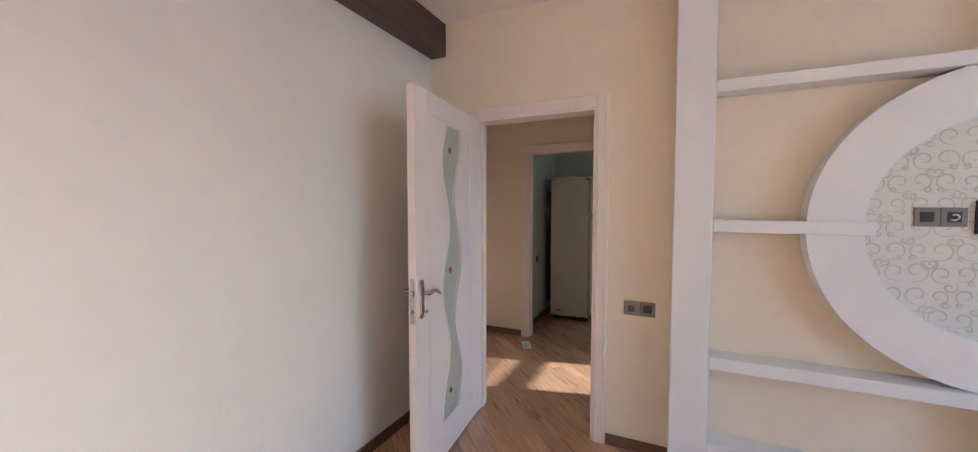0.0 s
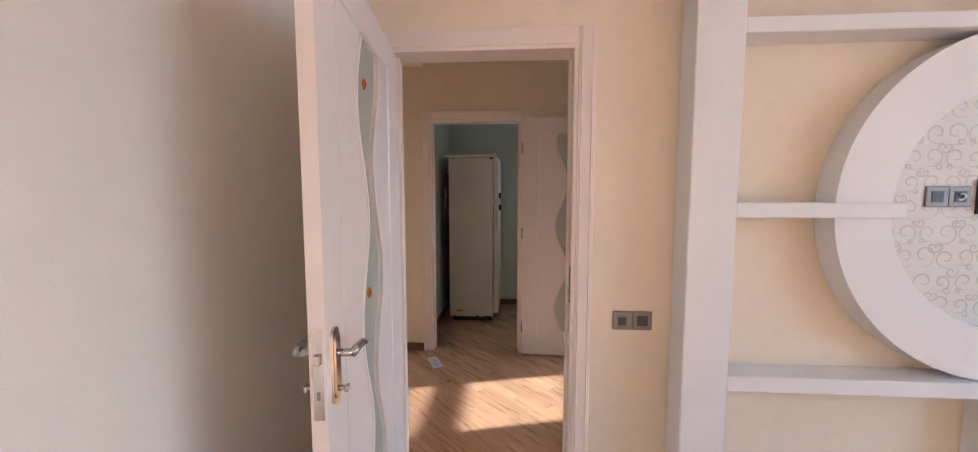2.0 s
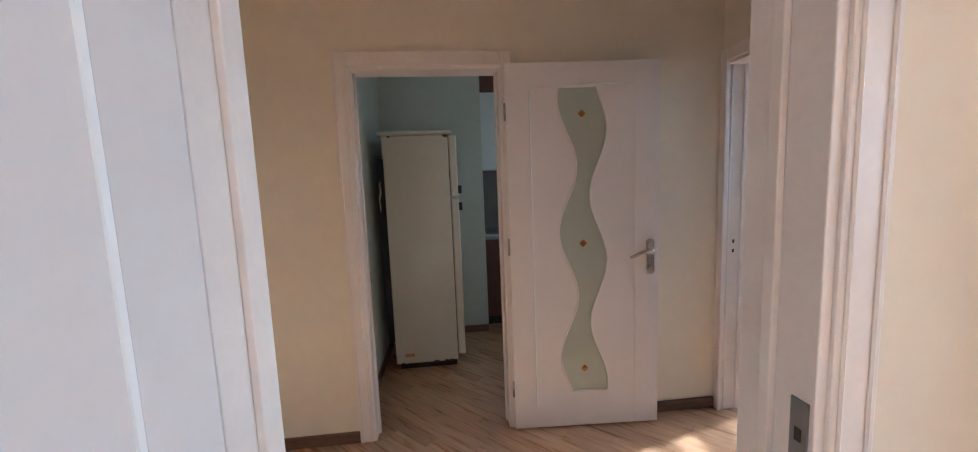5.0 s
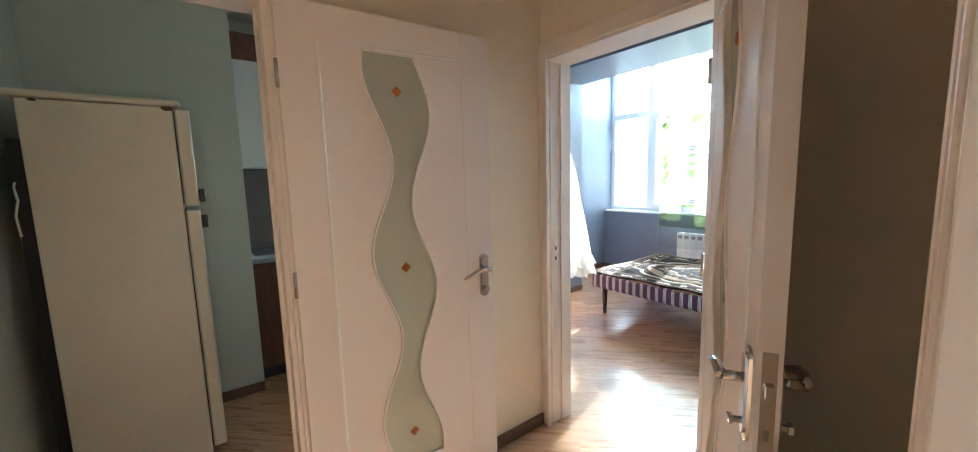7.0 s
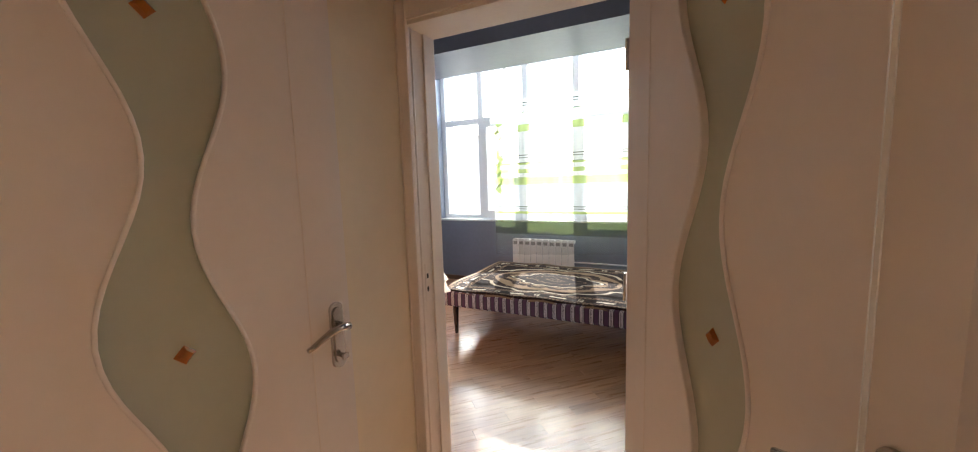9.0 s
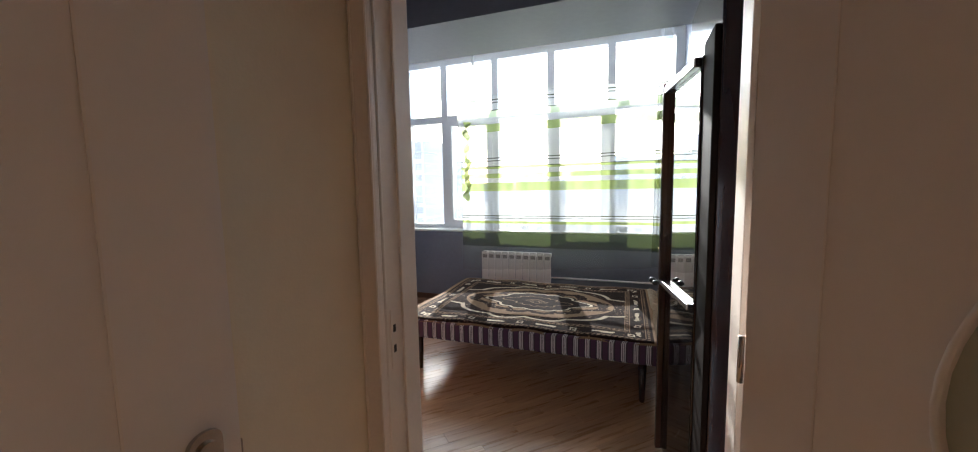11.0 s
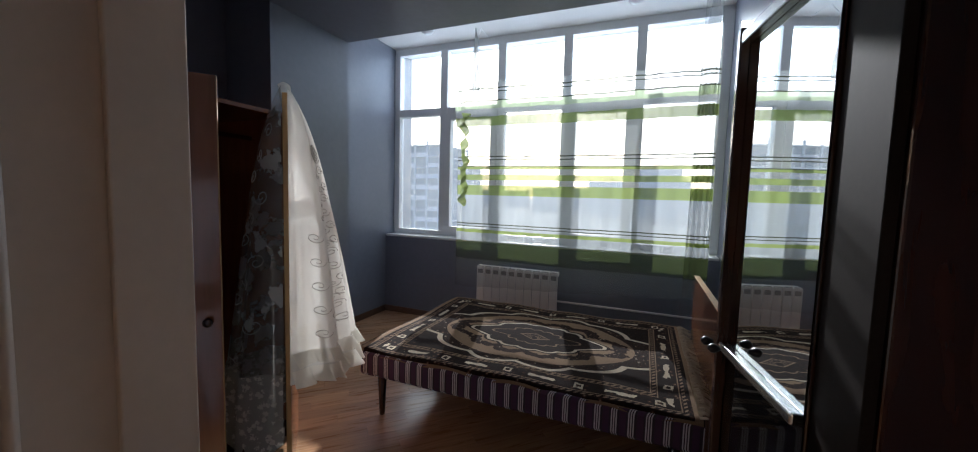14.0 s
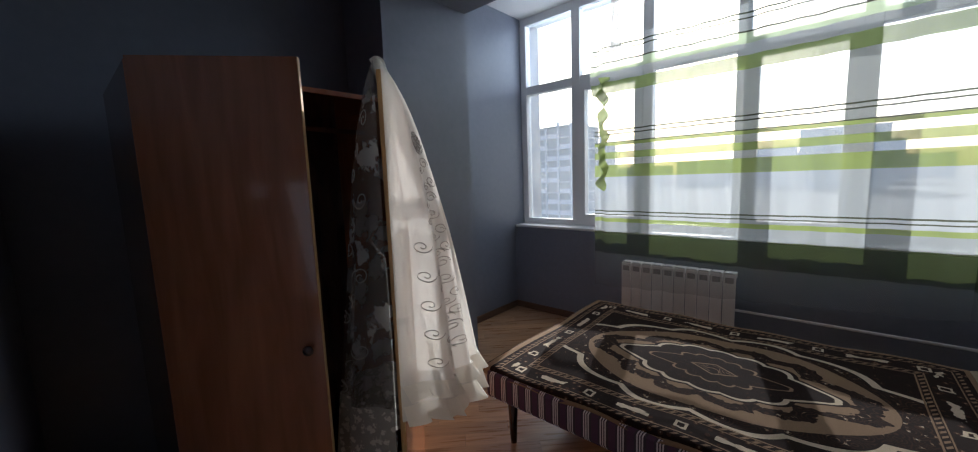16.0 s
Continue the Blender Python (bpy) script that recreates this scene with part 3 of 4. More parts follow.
# living room: niche wall
CXR, CZR, RO, RI = 1.31, 1.325, 0.672, 0.468
NF, NB = 2.354, AY
shelf_wall = thing("niche_wall", pose(0, 0, 0), "white plasterboard niche wall with shelves round a ring", "shelving", kind="structure")
for x0, x1 in ((0.085, 0.263), (2 * CXR - 0.263, 2 * CXR - 0.085)):
    part("column", boxes((x0, x1, NF, NB, 0, TOP), bevel=0.006), WHITE, shelf_wall)
SL, SR = 0.263, 2 * CXR - 0.263
for z0, z1 in ((1.972, 2.03), (0.597, 0.66), (0.16, 0.215)):
    part("shelf", boxes((SL, SR, NF + 0.003, NB, z0, z1), bevel=0.005), WHITE, shelf_wall)
for x0, x1 in ((SL, CXR - RI + 0.03), (CXR + RI - 0.03, SR)):
    part("shelf", boxes((x0, x1, NF + 0.001, NB, 1.29, 1.348), bevel=0.004), WHITE, shelf_wall)
for z0, z1 in ((2.03, TOP), (0.215, 0.597), (0, 0.16)):
    part("divider", boxes((CXR - 0.026, CXR + 0.026, NF + 0.003, NB, z0, z1), bevel=0.003), WHITE, shelf_wall)
bm = bmesh.new()
ring = []
for k in range(96):
    a = math.tau * k / 96
    ca, sa = math.cos(a), math.sin(a)
    ring.append([bm.verts.new((CXR + r * ca, y, CZR + r * sa)) for r, y in ((RO, NF + 0.03), (RI, NF + 0.03), (RI, NB - 0.03), (RO, NB - 0.001))])
for a, b in zip(ring, ring[1:] + ring[:1]):
    for k in range(4):
        bm.faces.new((a[k], a[(k + 1) % 4], b[(k + 1) % 4], b[k]))
part("ring", bm, WHITE, shelf_wall, "white plasterboard ring")


def disc(radius, y0, y1, cx, cz, count=64):
    return prism([(cx + radius * math.cos(math.tau * k / count), cz + radius * math.sin(math.tau * k / count)) for k in range(count)], y0, y1)


DAMASK = material("cream_damask_paper", (0.74, 0.72, 0.67), 0.55, vary=0.05, scale=6.0, bump=0.2, bump_scale=120)
SCROLL = material("grey_gold_scroll", (0.59, 0.56, 0.49), 0.45, vary=0.15, scale=12.0)
part("damask_panel", disc(RI + 0.01, NB - 0.028, NB - 0.004, CXR, CZR), DAMASK, shelf_wall, "cream wallpaper with grey-gold damask scrolls")
curls = bmesh.new()


def curl(cx, cz, size, start, turn, wide):
    """A flat spiral ribbon that swells in the middle."""
    rows, lift = [], 0.00005 * (len(curls.verts) // 46 % 30)
    for k in range(23):
        a, r = start + turn * k * 0.36, size * (1 - k / 26)
        w = wide * (0.35 + math.sin(math.pi * k / 22))
        ca, sa = math.cos(a), math.sin(a)
        if (cx + r * ca - CXR) ** 2 + (cz + r * sa - CZR) ** 2 > (RI - 0.004) ** 2:
            rows.append(None)
            continue
        rows.append([curls.verts.new((cx + q * ca, NB - 0.0288 - lift, cz + q * sa)) for q in (r - w, r + w)])
    for p, q in zip(rows, rows[1:]):
        if p and q:
            curls.faces.new((p[0], p[1], q[1], q[0]))


rng = random.Random(11)
for j in range(-5, 6):
    for i in range(-4, 5):
        x, z = CXR + i * 0.150 + (0.075 if j % 2 else 0.0), CZR + j * 0.098
        for s1 in (-1, 1):
            base = 0.0 if s1 > 0 else math.pi
            curl(x + 0.034 * s1, z + rng.uniform(-0.008, 0.008), rng.uniform(0.036, 0.050), base - s1 * rng.uniform(1.8, 2.6), s1, 0.0026)
            if rng.random() < 0.75:
                curl(x + 0.066 * s1, z + 0.040, rng.uniform(0.016, 0.030), base + s1 * rng.uniform(0.0, 2.0), -s1, 0.0028)
            if rng.random() < 0.6:
                curl(x + 0.055 * s1, z - 0.034, rng.uniform(0.010, 0.018), base + rng.uniform(0, 3), -s1, 0.0028)
tagged(part("scroll_pattern", curls, SCROLL, shelf_wall, "grey-gold damask scrolls"), kind="stuff")


def wall_socket(name, m, label, kinds, category="socket"):
    """Square plates side by side, on a wall that faces its own -y."""
    d = thing(name, m, label, category)
    for k, kind in enumerate(kinds):
        x = k * 0.083
        part("plate", boxes((x, x + 0.0815, -0.009, 0, 0, 0.0815), bevel=0.003), BRONZE, d)
        part("insert", boxes((x + 0.019, x + 0.0625, -0.0115, -0.008, 0.019, 0.0625), bevel=0.0015), SOCKET if kind != "switch" else BRONZE, d)
        if kind == "socket":
            for dx in (0.032, 0.049):
                part("pin_hole", tube(bmesh.new(), [(x + dx, -0.0125, 0.04), (x + dx, -0.0105, 0.04)], 0.003), BLACK, d)
        if kind == "switch":
            part("rocker", boxes((x + 0.022, x + 0.054, -0.014, -0.011, 0.022, 0.056), bevel=0.002), SOCKET, d)
    return d


wall_socket("wall_socket", pose(-0.157, AY, 0.795), "grey-bronze double socket plate on the cream wall", ("switch", "socket"))
sock = wall_socket("wall_socket", pose(1.025, NB - 0.028, 1.33), "grey-bronze double socket plate on damask wallpaper", ("socket", "socket"))
wall_socket("light_switch", pose(-1.40, 4.62, 0.735, rz=90), "grey-bronze light switch on the green kitchen wall", ("switch",), "switch")
part("cable_loop", tube(bmesh.new(), [(0.122 + 0.013 * math.cos(a), -0.016 - 0.004 * math.sin(a), 0.040 + 0.012 * math.sin(a)) for a in steps(-2.4, 2.2, 12)], 0.0035, 6), PVC, sock, "white cable end hooked in the socket", smooth=True)
bracket = thing("tv_bracket", pose(1.21, NB - 0.03, 1.302), "black steel television wall bracket on the damask panel", "wall bracket")
part("backplate", boxes((0, 0.25, -0.012, 0, 0, 0.022), (0, 0.25, -0.012, 0, 0.115, 0.138), (0, 0.03, -0.012, 0, 0.022, 0.115), (0.22, 0.25, -0.012, 0, 0.022, 0.115), bevel=0.002), BLACK, bracket)
for z in (0.008, 0.124):
    for k in range(5):
        part("slot", boxes((0.025 + k * 0.045, 0.05 + k * 0.045, -0.0145, -0.0115, z, z + 0.006)), STEEL, bracket)

# hall: paper slip on the floor
slip = thing("paper_slip", pose(-1.222, 3.722, 0.002, rz=27), "small printed white paper slip on the floor", "paper")
part("sheet", sheet(steps(0, 0.08, 3), steps(0, 0.20, 8), lambda u, v: (u, v, 0.002 + 0.003 * abs(math.sin(v * 55))), 0.0006), PAPER, slip)
for k in range(6):
    part("print_line", boxes((0.01, 0.062, 0.02 + k * 0.024, 0.03 + k * 0.024, 0.0062, 0.0066)), INK, slip)

# kitchen
fridge = thing("refrigerator", pose(-1.292, 4.89, 0), "old cream-white two-door refrigerator with chipped, rusty edges", "refrigerator")
part("cabinet", boxes((0.0, 0.47, 0.0, 0.56, 0.045, 1.755), bevel=0.008), ENAMEL, fridge)
part("top_panel", boxes((-0.035, 0.50, -0.012, 0.572, 1.757, 1.785), bevel=0.01), ENAMEL, fridge)
for z0, z1 in ((0.09, 1.29), (1.305, 1.75)):
    dr = part("door", boxes((0.475, 0.53, 0.0, 0.56, z0, z1), bevel=0.01), ENAMEL, fridge)
    part("gasket", boxes((0.468, 0.4745, 0.01, 0.55, z0 + 0.01, z1 - 0.01)), BLACK, dr)
    zz = z1 - 0.09 if z1 < 1.5 else z0 + 0.02
    part("handle", boxes((0.531, 0.556, 0.01, 0.05, zz, zz + 0.06), bevel=0.004), BLACK, dr)
part("plinth", boxes((0.03, 0.46, 0.02, 0.54, 0.0, 0.05)), BLACK, fridge)
part("condenser", boxes((-0.05, -0.005, 0.05, 0.5, 0.2, 1.6)), BLACK, fridge, "black condenser grille at the back")
part("cord", tube(bmesh.new(), [(-0.03, 0.0, 1.43), (-0.032, -0.014, 1.41), (-0.026, -0.014, 1.36), (-0.04, -0.008, 1.30), (-0.036, 0.0, 1.22)], 0.004), PVC, fridge, smooth=True)
rng = random.Random(4)
for k in range(9):
    x = rng.choice((0.02, 0.05, 0.3, 0.42, 0.45, 0.2, 0.38))
    z = rng.choice((0.048, 0.05, 1.748, 1.75))
    w = rng.uniform(0.008, 0.03)
    part("chip", prism([(x + w * math.cos(a) * rng.uniform(0.6, 1.2), z + w * 0.45 * math.sin(a)) for a in steps(0, 5.4, 6)], -0.001, 0.004), RUST, fridge, "rusty chip in the enamel")
part("badge", boxes((0.07, 0.14, -0.003, 0.002, 0.10, 0.125)), LIGHTWOOD, fridge)

base_unit = thing("base_cabinet", pose(-0.517, 5.67, 0), "red-brown kitchen base cabinet", "cabinet")
part("body", boxes((0.0, 1.2, 0.02, 0.60, 0.09, 0.855)), REDWOOD, base_unit)
for x in (0.004, 0.404, 0.804):
    part("door", boxes((x, x + 0.392, 0, 0.019, 0.10, 0.85), bevel=0.003), REDWOOD, base_unit)
part("plinth", boxes((0, 1.2, 0.05, 0.58, 0, 0.09)), BLACK, base_unit)
top = thing("worktop", pose(-0.517, 5.65, 0.857), "grey worktop with an inset steel sink", "worktop")
part("slab", boxes((0, 1.21, 0, 0.62, 0, 0.035), bevel=0.004), CONCRETE, top)
part("sink_rim", boxes((0.03, 0.5, 0.06, 0.54, 0.035, 0.045), bevel=0.004), STEEL, top)
upper = thing("wall_cabinet", pose(-0.505, 5.92, 1.53), "white kitchen wall cabinet", "cabinet")
part("body", boxes((0, 0.6, 0.02, 0.35, 0, 0.75)), CABINET, upper)
for x in (0.003, 0.302):
    part("door", boxes((x, x + 0.295, 0, 0.019, 0, 0.75), bevel=0.003), CABINET, upper)
# Added brown box stands in for the dark gap above the cabinet.
part("cornice", boxes((0, 0.6, 0.04, 0.35, 0.752, 0.95)), REDWOOD, upper)
setting("backsplash", boxes((-0.517, 0.14, 6.27, 6.28, 0.89, 1.53)), TILE, "dark tiled kitchen backsplash")

# bedroom window
MULL = (6.235, 5.62, 4.955, 4.285, 3.63, 2.965)
win = thing("window_1", pose(WX, 0, 0), "wide white plastic window in ten panes across the bedroom", "window", kind="structure")
TRANS = 2.25
part("sill", boxes((-0.205, 0.03, BAL_R + 0.01, BAL_L - 0.01, SILL - 0.028, SILL - 0.004), bevel=0.006), PVC, win)
part("window_frame", boxes((-0.035, 0.035, BAL_R, BAL_L, SILL, SILL + 0.05), (-0.035, 0.035, BAL_R, BAL_L, WIN_TOP - 0.05, 2.97)), PVC, win)
for y in MULL:
    w = 0.05 if y in (MULL[0], MULL[-1]) else 0.042
    part("mullion", boxes((-0.04, 0.04, y - w, y + w, SILL + 0.05, WIN_TOP - 0.05), bevel=0.004), PVC, win)
for k, (a, b) in enumerate(zip(MULL, MULL[1:])):
    y0, y1 = b + 0.043, a - 0.043
    part("transom", boxes((-0.037, 0.037, y0, y1, TRANS - 0.04, TRANS + 0.04), bevel=0.003), PVC, win)
    z0, z1 = SILL + 0.05, TRANS - 0.04
    if k in (1, 3):
        s = 0.058
        part("sash", boxes((-0.06, 0.02, y0 - 0.01, y0 + s, z0 - 0.01, z1 + 0.01), (-0.06, 0.02, y1 - s, y1 + 0.01, z0 - 0.01, z1 + 0.01), (-0.06, 0.02, y0 + s, y1 - s, z0 - 0.01, z0 + s), (-0.06, 0.02, y0 + s, y1 - s, z1 - s, z1 + 0.01)), PVC, win)
        hy = y0 + s / 2
        hd = part("window_handle", boxes((-0.068, -0.06, hy - 0.014, hy + 0.014, 1.52, 1.58), bevel=0.002), PVC, win)
        part("lever", boxes((-0.10, -0.09, hy - 0.01, hy + 0.01, 1.43, 1.56), (-0.095, -0.066, hy - 0.008, hy + 0.008, 1.54, 1.556), bevel=0.002), PVC, hd)
    for za, zb in ((z0, z1), (TRANS + 0.04, WIN_TOP - 0.05)):
        pane = part("pane", boxes((-0.004, 0.004, y0, y1, za, zb)), GLASS, win)
        pane.visible_shadow = False

GRILLE = material("grey_grille_shade", (0.30, 0.29, 0.28), 0.6, vary=0.1, scale=10.0)
# radiator under the window
rad = thing("radiator", pose(4.02, 4.225, 0.085), "white aluminium sectional radiator under the window", "radiator")
for k in range(10):
    y = k * 0.0805
    part("section", boxes((0.0, 0.012, y + 0.002, y + 0.0785, 0.03, 0.565), (0.012, 0.085, y + 0.03, y + 0.05, 0.02, 0.56), (0.004, 0.085, y + 0.004, y + 0.0765, 0.535, 0.575), bevel=0.004), RADIATOR, rad)
    part("slot", boxes((0.003, 0.006, y + 0.012, y + 0.068, 0.5745, 0.577)), BLACK, rad)
    part("grille", boxes((-0.001, 0.002, y + 0.014, y + 0.066, 0.505, 0.545)), GRILLE, rad)
for z in (0.06, 0.30):
    part("pipe", tube(bmesh.new(), [(0.075, 0.03, z), (0.075, -1.25, z)], 0.009), RADIATOR, rad, smooth=True)
for y in (0.1, 0.7):
    part("foot", boxes((0.06, 0.11, y, y + 0.03, -0.085, 0.05)), RADIATOR, rad)

# bedroom curtain
def curtain_place(u, v):
    y = 5.22 - u * 2.16
    fold = 0.016 * math.sin(u * 83) + 0.010 * math.sin(u * 41 + 1.3)
    gather = math.exp(-((u - 0.0) / 0.05) ** 2) + math.exp(-((u - 0.955) / 0.02) ** 2) * 0.8
    x = 3.91 + fold * (0.5 + 1.2 * gather) + 0.012 * math.sin(v * 4 + u * 9)
    peak = 0.42 * math.exp(-((u - 0.09) / 0.018) ** 2) + 0.5 * math.exp(-((u - 0.97) / 0.03) ** 2)
    top_z = 2.37 + peak + 0.015 * math.sin(u * 14)
    low_z = 0.46 + 0.12 * u
    pull = 0.10 * math.exp(-((v - 0.88) / 0.10) ** 2) * (1 - u) ** 6
    return (x, y + pull * 0.3 - 0.0, low_z + (top_z - low_z) * v + 0.004 * math.sin(u * 57))


CUR_U, CUR_V = steps(0, 1, 220), steps(0, 1, 46)
curtain = thing("curtain", pose(0, 0, 0), "sheer white voile curtain with lime green and dark stripes", "curtain")
part("voile", sheet(CUR_U, CUR_V, curtain_place), CURTAIN, curtain, smooth=True)
part("side_gather", sheet(steps(0, 1, 40), steps(0, 1, 40), lambda u, v: (3.885 + 0.02 * math.sin(u * 25), 3.06 + 0.17 * u * (1 - 0.35 * v) + 0.02 * v, 0.60 + 2.28 * v)), CURTAIN, curtain, "gathered side of the curtain", smooth=True)
TIP = cloth("lace_tip", 0.25, (0.40, 0.41, 0.40), motif=30.0)
RUFFLE = cloth("lime_ruffle", 0.08, LIME)
part("ruffle", sheet(steps(0, 1, 8), steps(0, 1, 60), lambda u, v: (3.87 + 0.03 * math.sin(v * 40 + u * 2), 5.12 + (u - 0.5) * 0.05 * (0.5 + abs(math.sin(v * 17))) + 0.014 * math.sin(v * 23), 1.24 + 0.86 * v)), RUFFLE, curtain, "bunched lime green ruffle", smooth=True)
part("gathered_tip", sheet(steps(0, 1, 10), steps(0, 1, 24), lambda u, v: (3.89 + 0.015 * math.sin(u * 12 + v * 9), 5.03 + (u - 0.5) * 0.085 * (1 - v) ** 0.8 + 0.01 * v, 2.30 + 0.56 * v)), TIP, curtain, "gathered lace tip of the curtain", smooth=True)
part("curtain_string", tube(bmesh.new(), [(3.92, 5.03, 2.80), (4.05, 5.06, 2.92), (4.33, 5.10, 2.95)], 0.004), PVC, curtain)

# bed
BX0, BX1, BY0, BY1 = 2.295, 3.575, 3.25, 5.02


def ticking():
    m = material("striped_ticking", (0.05, 0.035, 0.055), 0.85, vary=0.05, bump=0.2, bump_scale=300)
    n, l = m.node_tree.nodes, m.node_tree.links
    b = n["Principled BSDF"]
    base = b.inputs["Base Color"].links[0].from_socket
    tc, sep, ad = n.new("ShaderNodeTexCoord"), n.new("ShaderNodeSeparateXYZ"), n.new("ShaderNodeMath")
    l.new(tc.outputs["Object"], sep.inputs[0]), l.new(sep.outputs[0], ad.inputs[0]), l.new(sep.outputs[1], ad.inputs[1])
    out = base
    for period, offset, width, colour in ((0.0715, 0.0, 0.0055, (0.66, 0.64, 0.66)), (0.0715, 0.010, 0.0055, (0.66, 0.64, 0.66)), (0.0715, 0.020, 0.0055, (0.66, 0.64, 0.66)), (0.0715, 0.034, 0.027, (0.075, 0.032, 0.075))):
        off, mod, less, mix = n.new("ShaderNodeMath"), n.new("ShaderNodeMath"), n.new("ShaderNodeMath"), n.new("ShaderNodeMix")
        off.operation, mod.operation, less.operation = "SUBTRACT", "FLOORED_MODULO", "LESS_THAN"
        off.inputs[1].default_value, mod.inputs[1].default_value, less.inputs[1].default_value = offset, period, width
        l.new(ad.outputs[0], off.inputs[0]), l.new(off.outputs[0], mod.inputs[0]), l.new(mod.outputs[0], less.inputs[0])
        mix.data_type = "RGBA"
        l.new(less.outputs[0], mix.inputs[0]), l.new(out, mix.inputs[6])
        mix.inputs[7].default_value = (*colour, 1)
        out = mix.outputs[2]
    l.new(out, b.inputs["Base Color"])
    return m


TICKING = ticking()
bed = thing("bed", pose(BX0, BY0, 0), "low divan bed in purple and white striped ticking on dark legs", "bed")
part("divan", boxes((0.012, BX1 - BX0, 0.0, BY1 - BY0 - 0.012, 0.298, 0.440), bevel=0.02), TICKING, bed, "purple and white striped ticking")
for x, y in ((0.15, 0.10), (0.15, 1.70), (1.13, 0.10), (1.13, 1.70)):
    part("leg", tube(bmesh.new(), [(x, y, 0), (x, y, 0.02), (x, y, 0.30)], [0.016, 0.018, 0.028], 10), DARKWOOD, bed, smooth=True)
part("headboard", boxes((0.07, 1.11, -0.072, -0.047, 0.02, 0.855), bevel=0.004), WALNUT, bed, "brown veneered headboard with a pale edge")
part("headboard_edge", boxes((0.066, 1.114, -0.075, -0.044, 0.855, 0.862), bevel=0.002), LIGHTWOOD, bed)

# the carpet spread over the bed
def carpet_material():
    """Woven carpet: stepped medallion rings in cream and brown within bordered stripes."""
    m = bpy.data.materials.new("brown_medallion_carpet")
    m.use_nodes = True
    n, l = m.node_tree.nodes, m.node_tree.links
    b = n["Principled BSDF"]
    b.inputs["Roughness"].default_value = 0.95
    b.inputs["Specular IOR Level"].default_value = 0.15
    tc, sep = n.new("ShaderNodeTexCoord"), n.new("ShaderNodeSeparateXYZ")
    l.new(tc.outputs["Object"], sep.inputs[0])

    def calc(op, a, c=0.0, third=None):
        q = n.new("ShaderNodeMath")
        q.operation = op
        for i, v in enumerate((a, c) if third is None else (a, c, third)):
            if isinstance(v, (int, float)):
                q.inputs[i].default_value = v
            else:
                l.new(v, q.inputs[i])
        return q.outputs[0]

    def mixed(fac, a, c):
        q = n.new("ShaderNodeMix")
        q.data_type = "RGBA"
        l.new(fac, q.inputs[0])
        for i, v in ((6, a), (7, c)):
            if isinstance(v, tuple):
                q.inputs[i].default_value = (*v, 1)
            else:
                l.new(v, q.inputs[i])
        return q.outputs[2]

    def between(v, lo, hi):
        return calc("MULTIPLY", calc("GREATER_THAN", v, lo), calc("LESS_THAN", v, hi))

    brown, dark, cream, tan = (0.050, 0.022, 0.013), (0.018, 0.009, 0.007), (0.54, 0.45, 0.33), (0.25, 0.165, 0.10)
    ax, ay = calc("ABSOLUTE", sep.outputs[0]), calc("ABSOLUTE", sep.outputs[1])
    edge = calc("MINIMUM", calc("SUBTRACT", 0.63, ax), calc("SUBTRACT", 0.86, ay))
    ang = calc("ARCTAN2", calc("MULTIPLY", sep.outputs[0], 1.35), sep.outputs[1])
    rad = calc("SQRT", calc("ADD", calc("POWER", calc("DIVIDE", ax, 0.44), 2.0), calc("POWER", calc("DIVIDE", ay, 0.70), 2.0)))
    lobes = calc("MULTIPLY", calc("ABSOLUTE", calc("SINE", calc("MULTIPLY", ang, 6.0))), 0.095)
    tip = calc("MULTIPLY", calc("POWER", calc("ABSOLUTE", calc("COSINE", ang)), 14.0), -0.14)
    r = calc("ADD", calc("SUBTRACT", rad, lobes), tip)
    # small leaves and scrolls
    vor = n.new("ShaderNodeTexVoronoi")
    vor.inputs["Scale"].default_value = 15.0
    l.new(tc.outputs["Object"], vor.inputs["Vector"])
    scroll = calc("GREATER_THAN", calc("SINE", calc("MULTIPLY", vor.outputs["Distance"], 40.0)), 0.72)
    vor2 = n.new("ShaderNodeTexVoronoi")
    vor2.inputs["Scale"].default_value = 30.0
    l.new(tc.outputs["Object"], vor2.inputs["Vector"])
    fleck = calc("LESS_THAN", vor2.outputs["Distance"], 0.30)
    seed = calc("LESS_THAN", vor2.outputs["Distance"], 0.13)
    rough_edge = n.new("ShaderNodeTexNoise")
    rough_edge.inputs["Scale"].default_value = 26.0
    l.new(tc.outputs["Object"], rough_edge.inputs["Vector"])
    wob = calc("MULTIPLY_ADD", rough_edge.outputs["Fac"], 0.12, -0.06)
    rw = calc("ADD", r, wob)
    lean = calc("ABSOLUTE", calc("COSINE", ang))
    point = calc("MULTIPLY", calc("POWER", lean, 60.0), 0.34)
    inner = calc("SUBTRACT", calc("SUBTRACT", calc("DIVIDE", rad, 0.47), calc("MULTIPLY", calc("ABSOLUTE", calc("SINE", calc("MULTIPLY", ang, 7.0))), 0.09)), point)
    diamond = calc("ADD", calc("DIVIDE", ax, 0.055), calc("DIVIDE", ay, 0.10))
    floral = mixed(calc("MULTIPLY", scroll, fleck), mixed(seed, mixed(scroll, dark, brown), cream), tan)
    col = mixed(calc("MULTIPLY", fleck, scroll), dark, brown)
    col = mixed(calc("MULTIPLY", seed, scroll), col, tan)
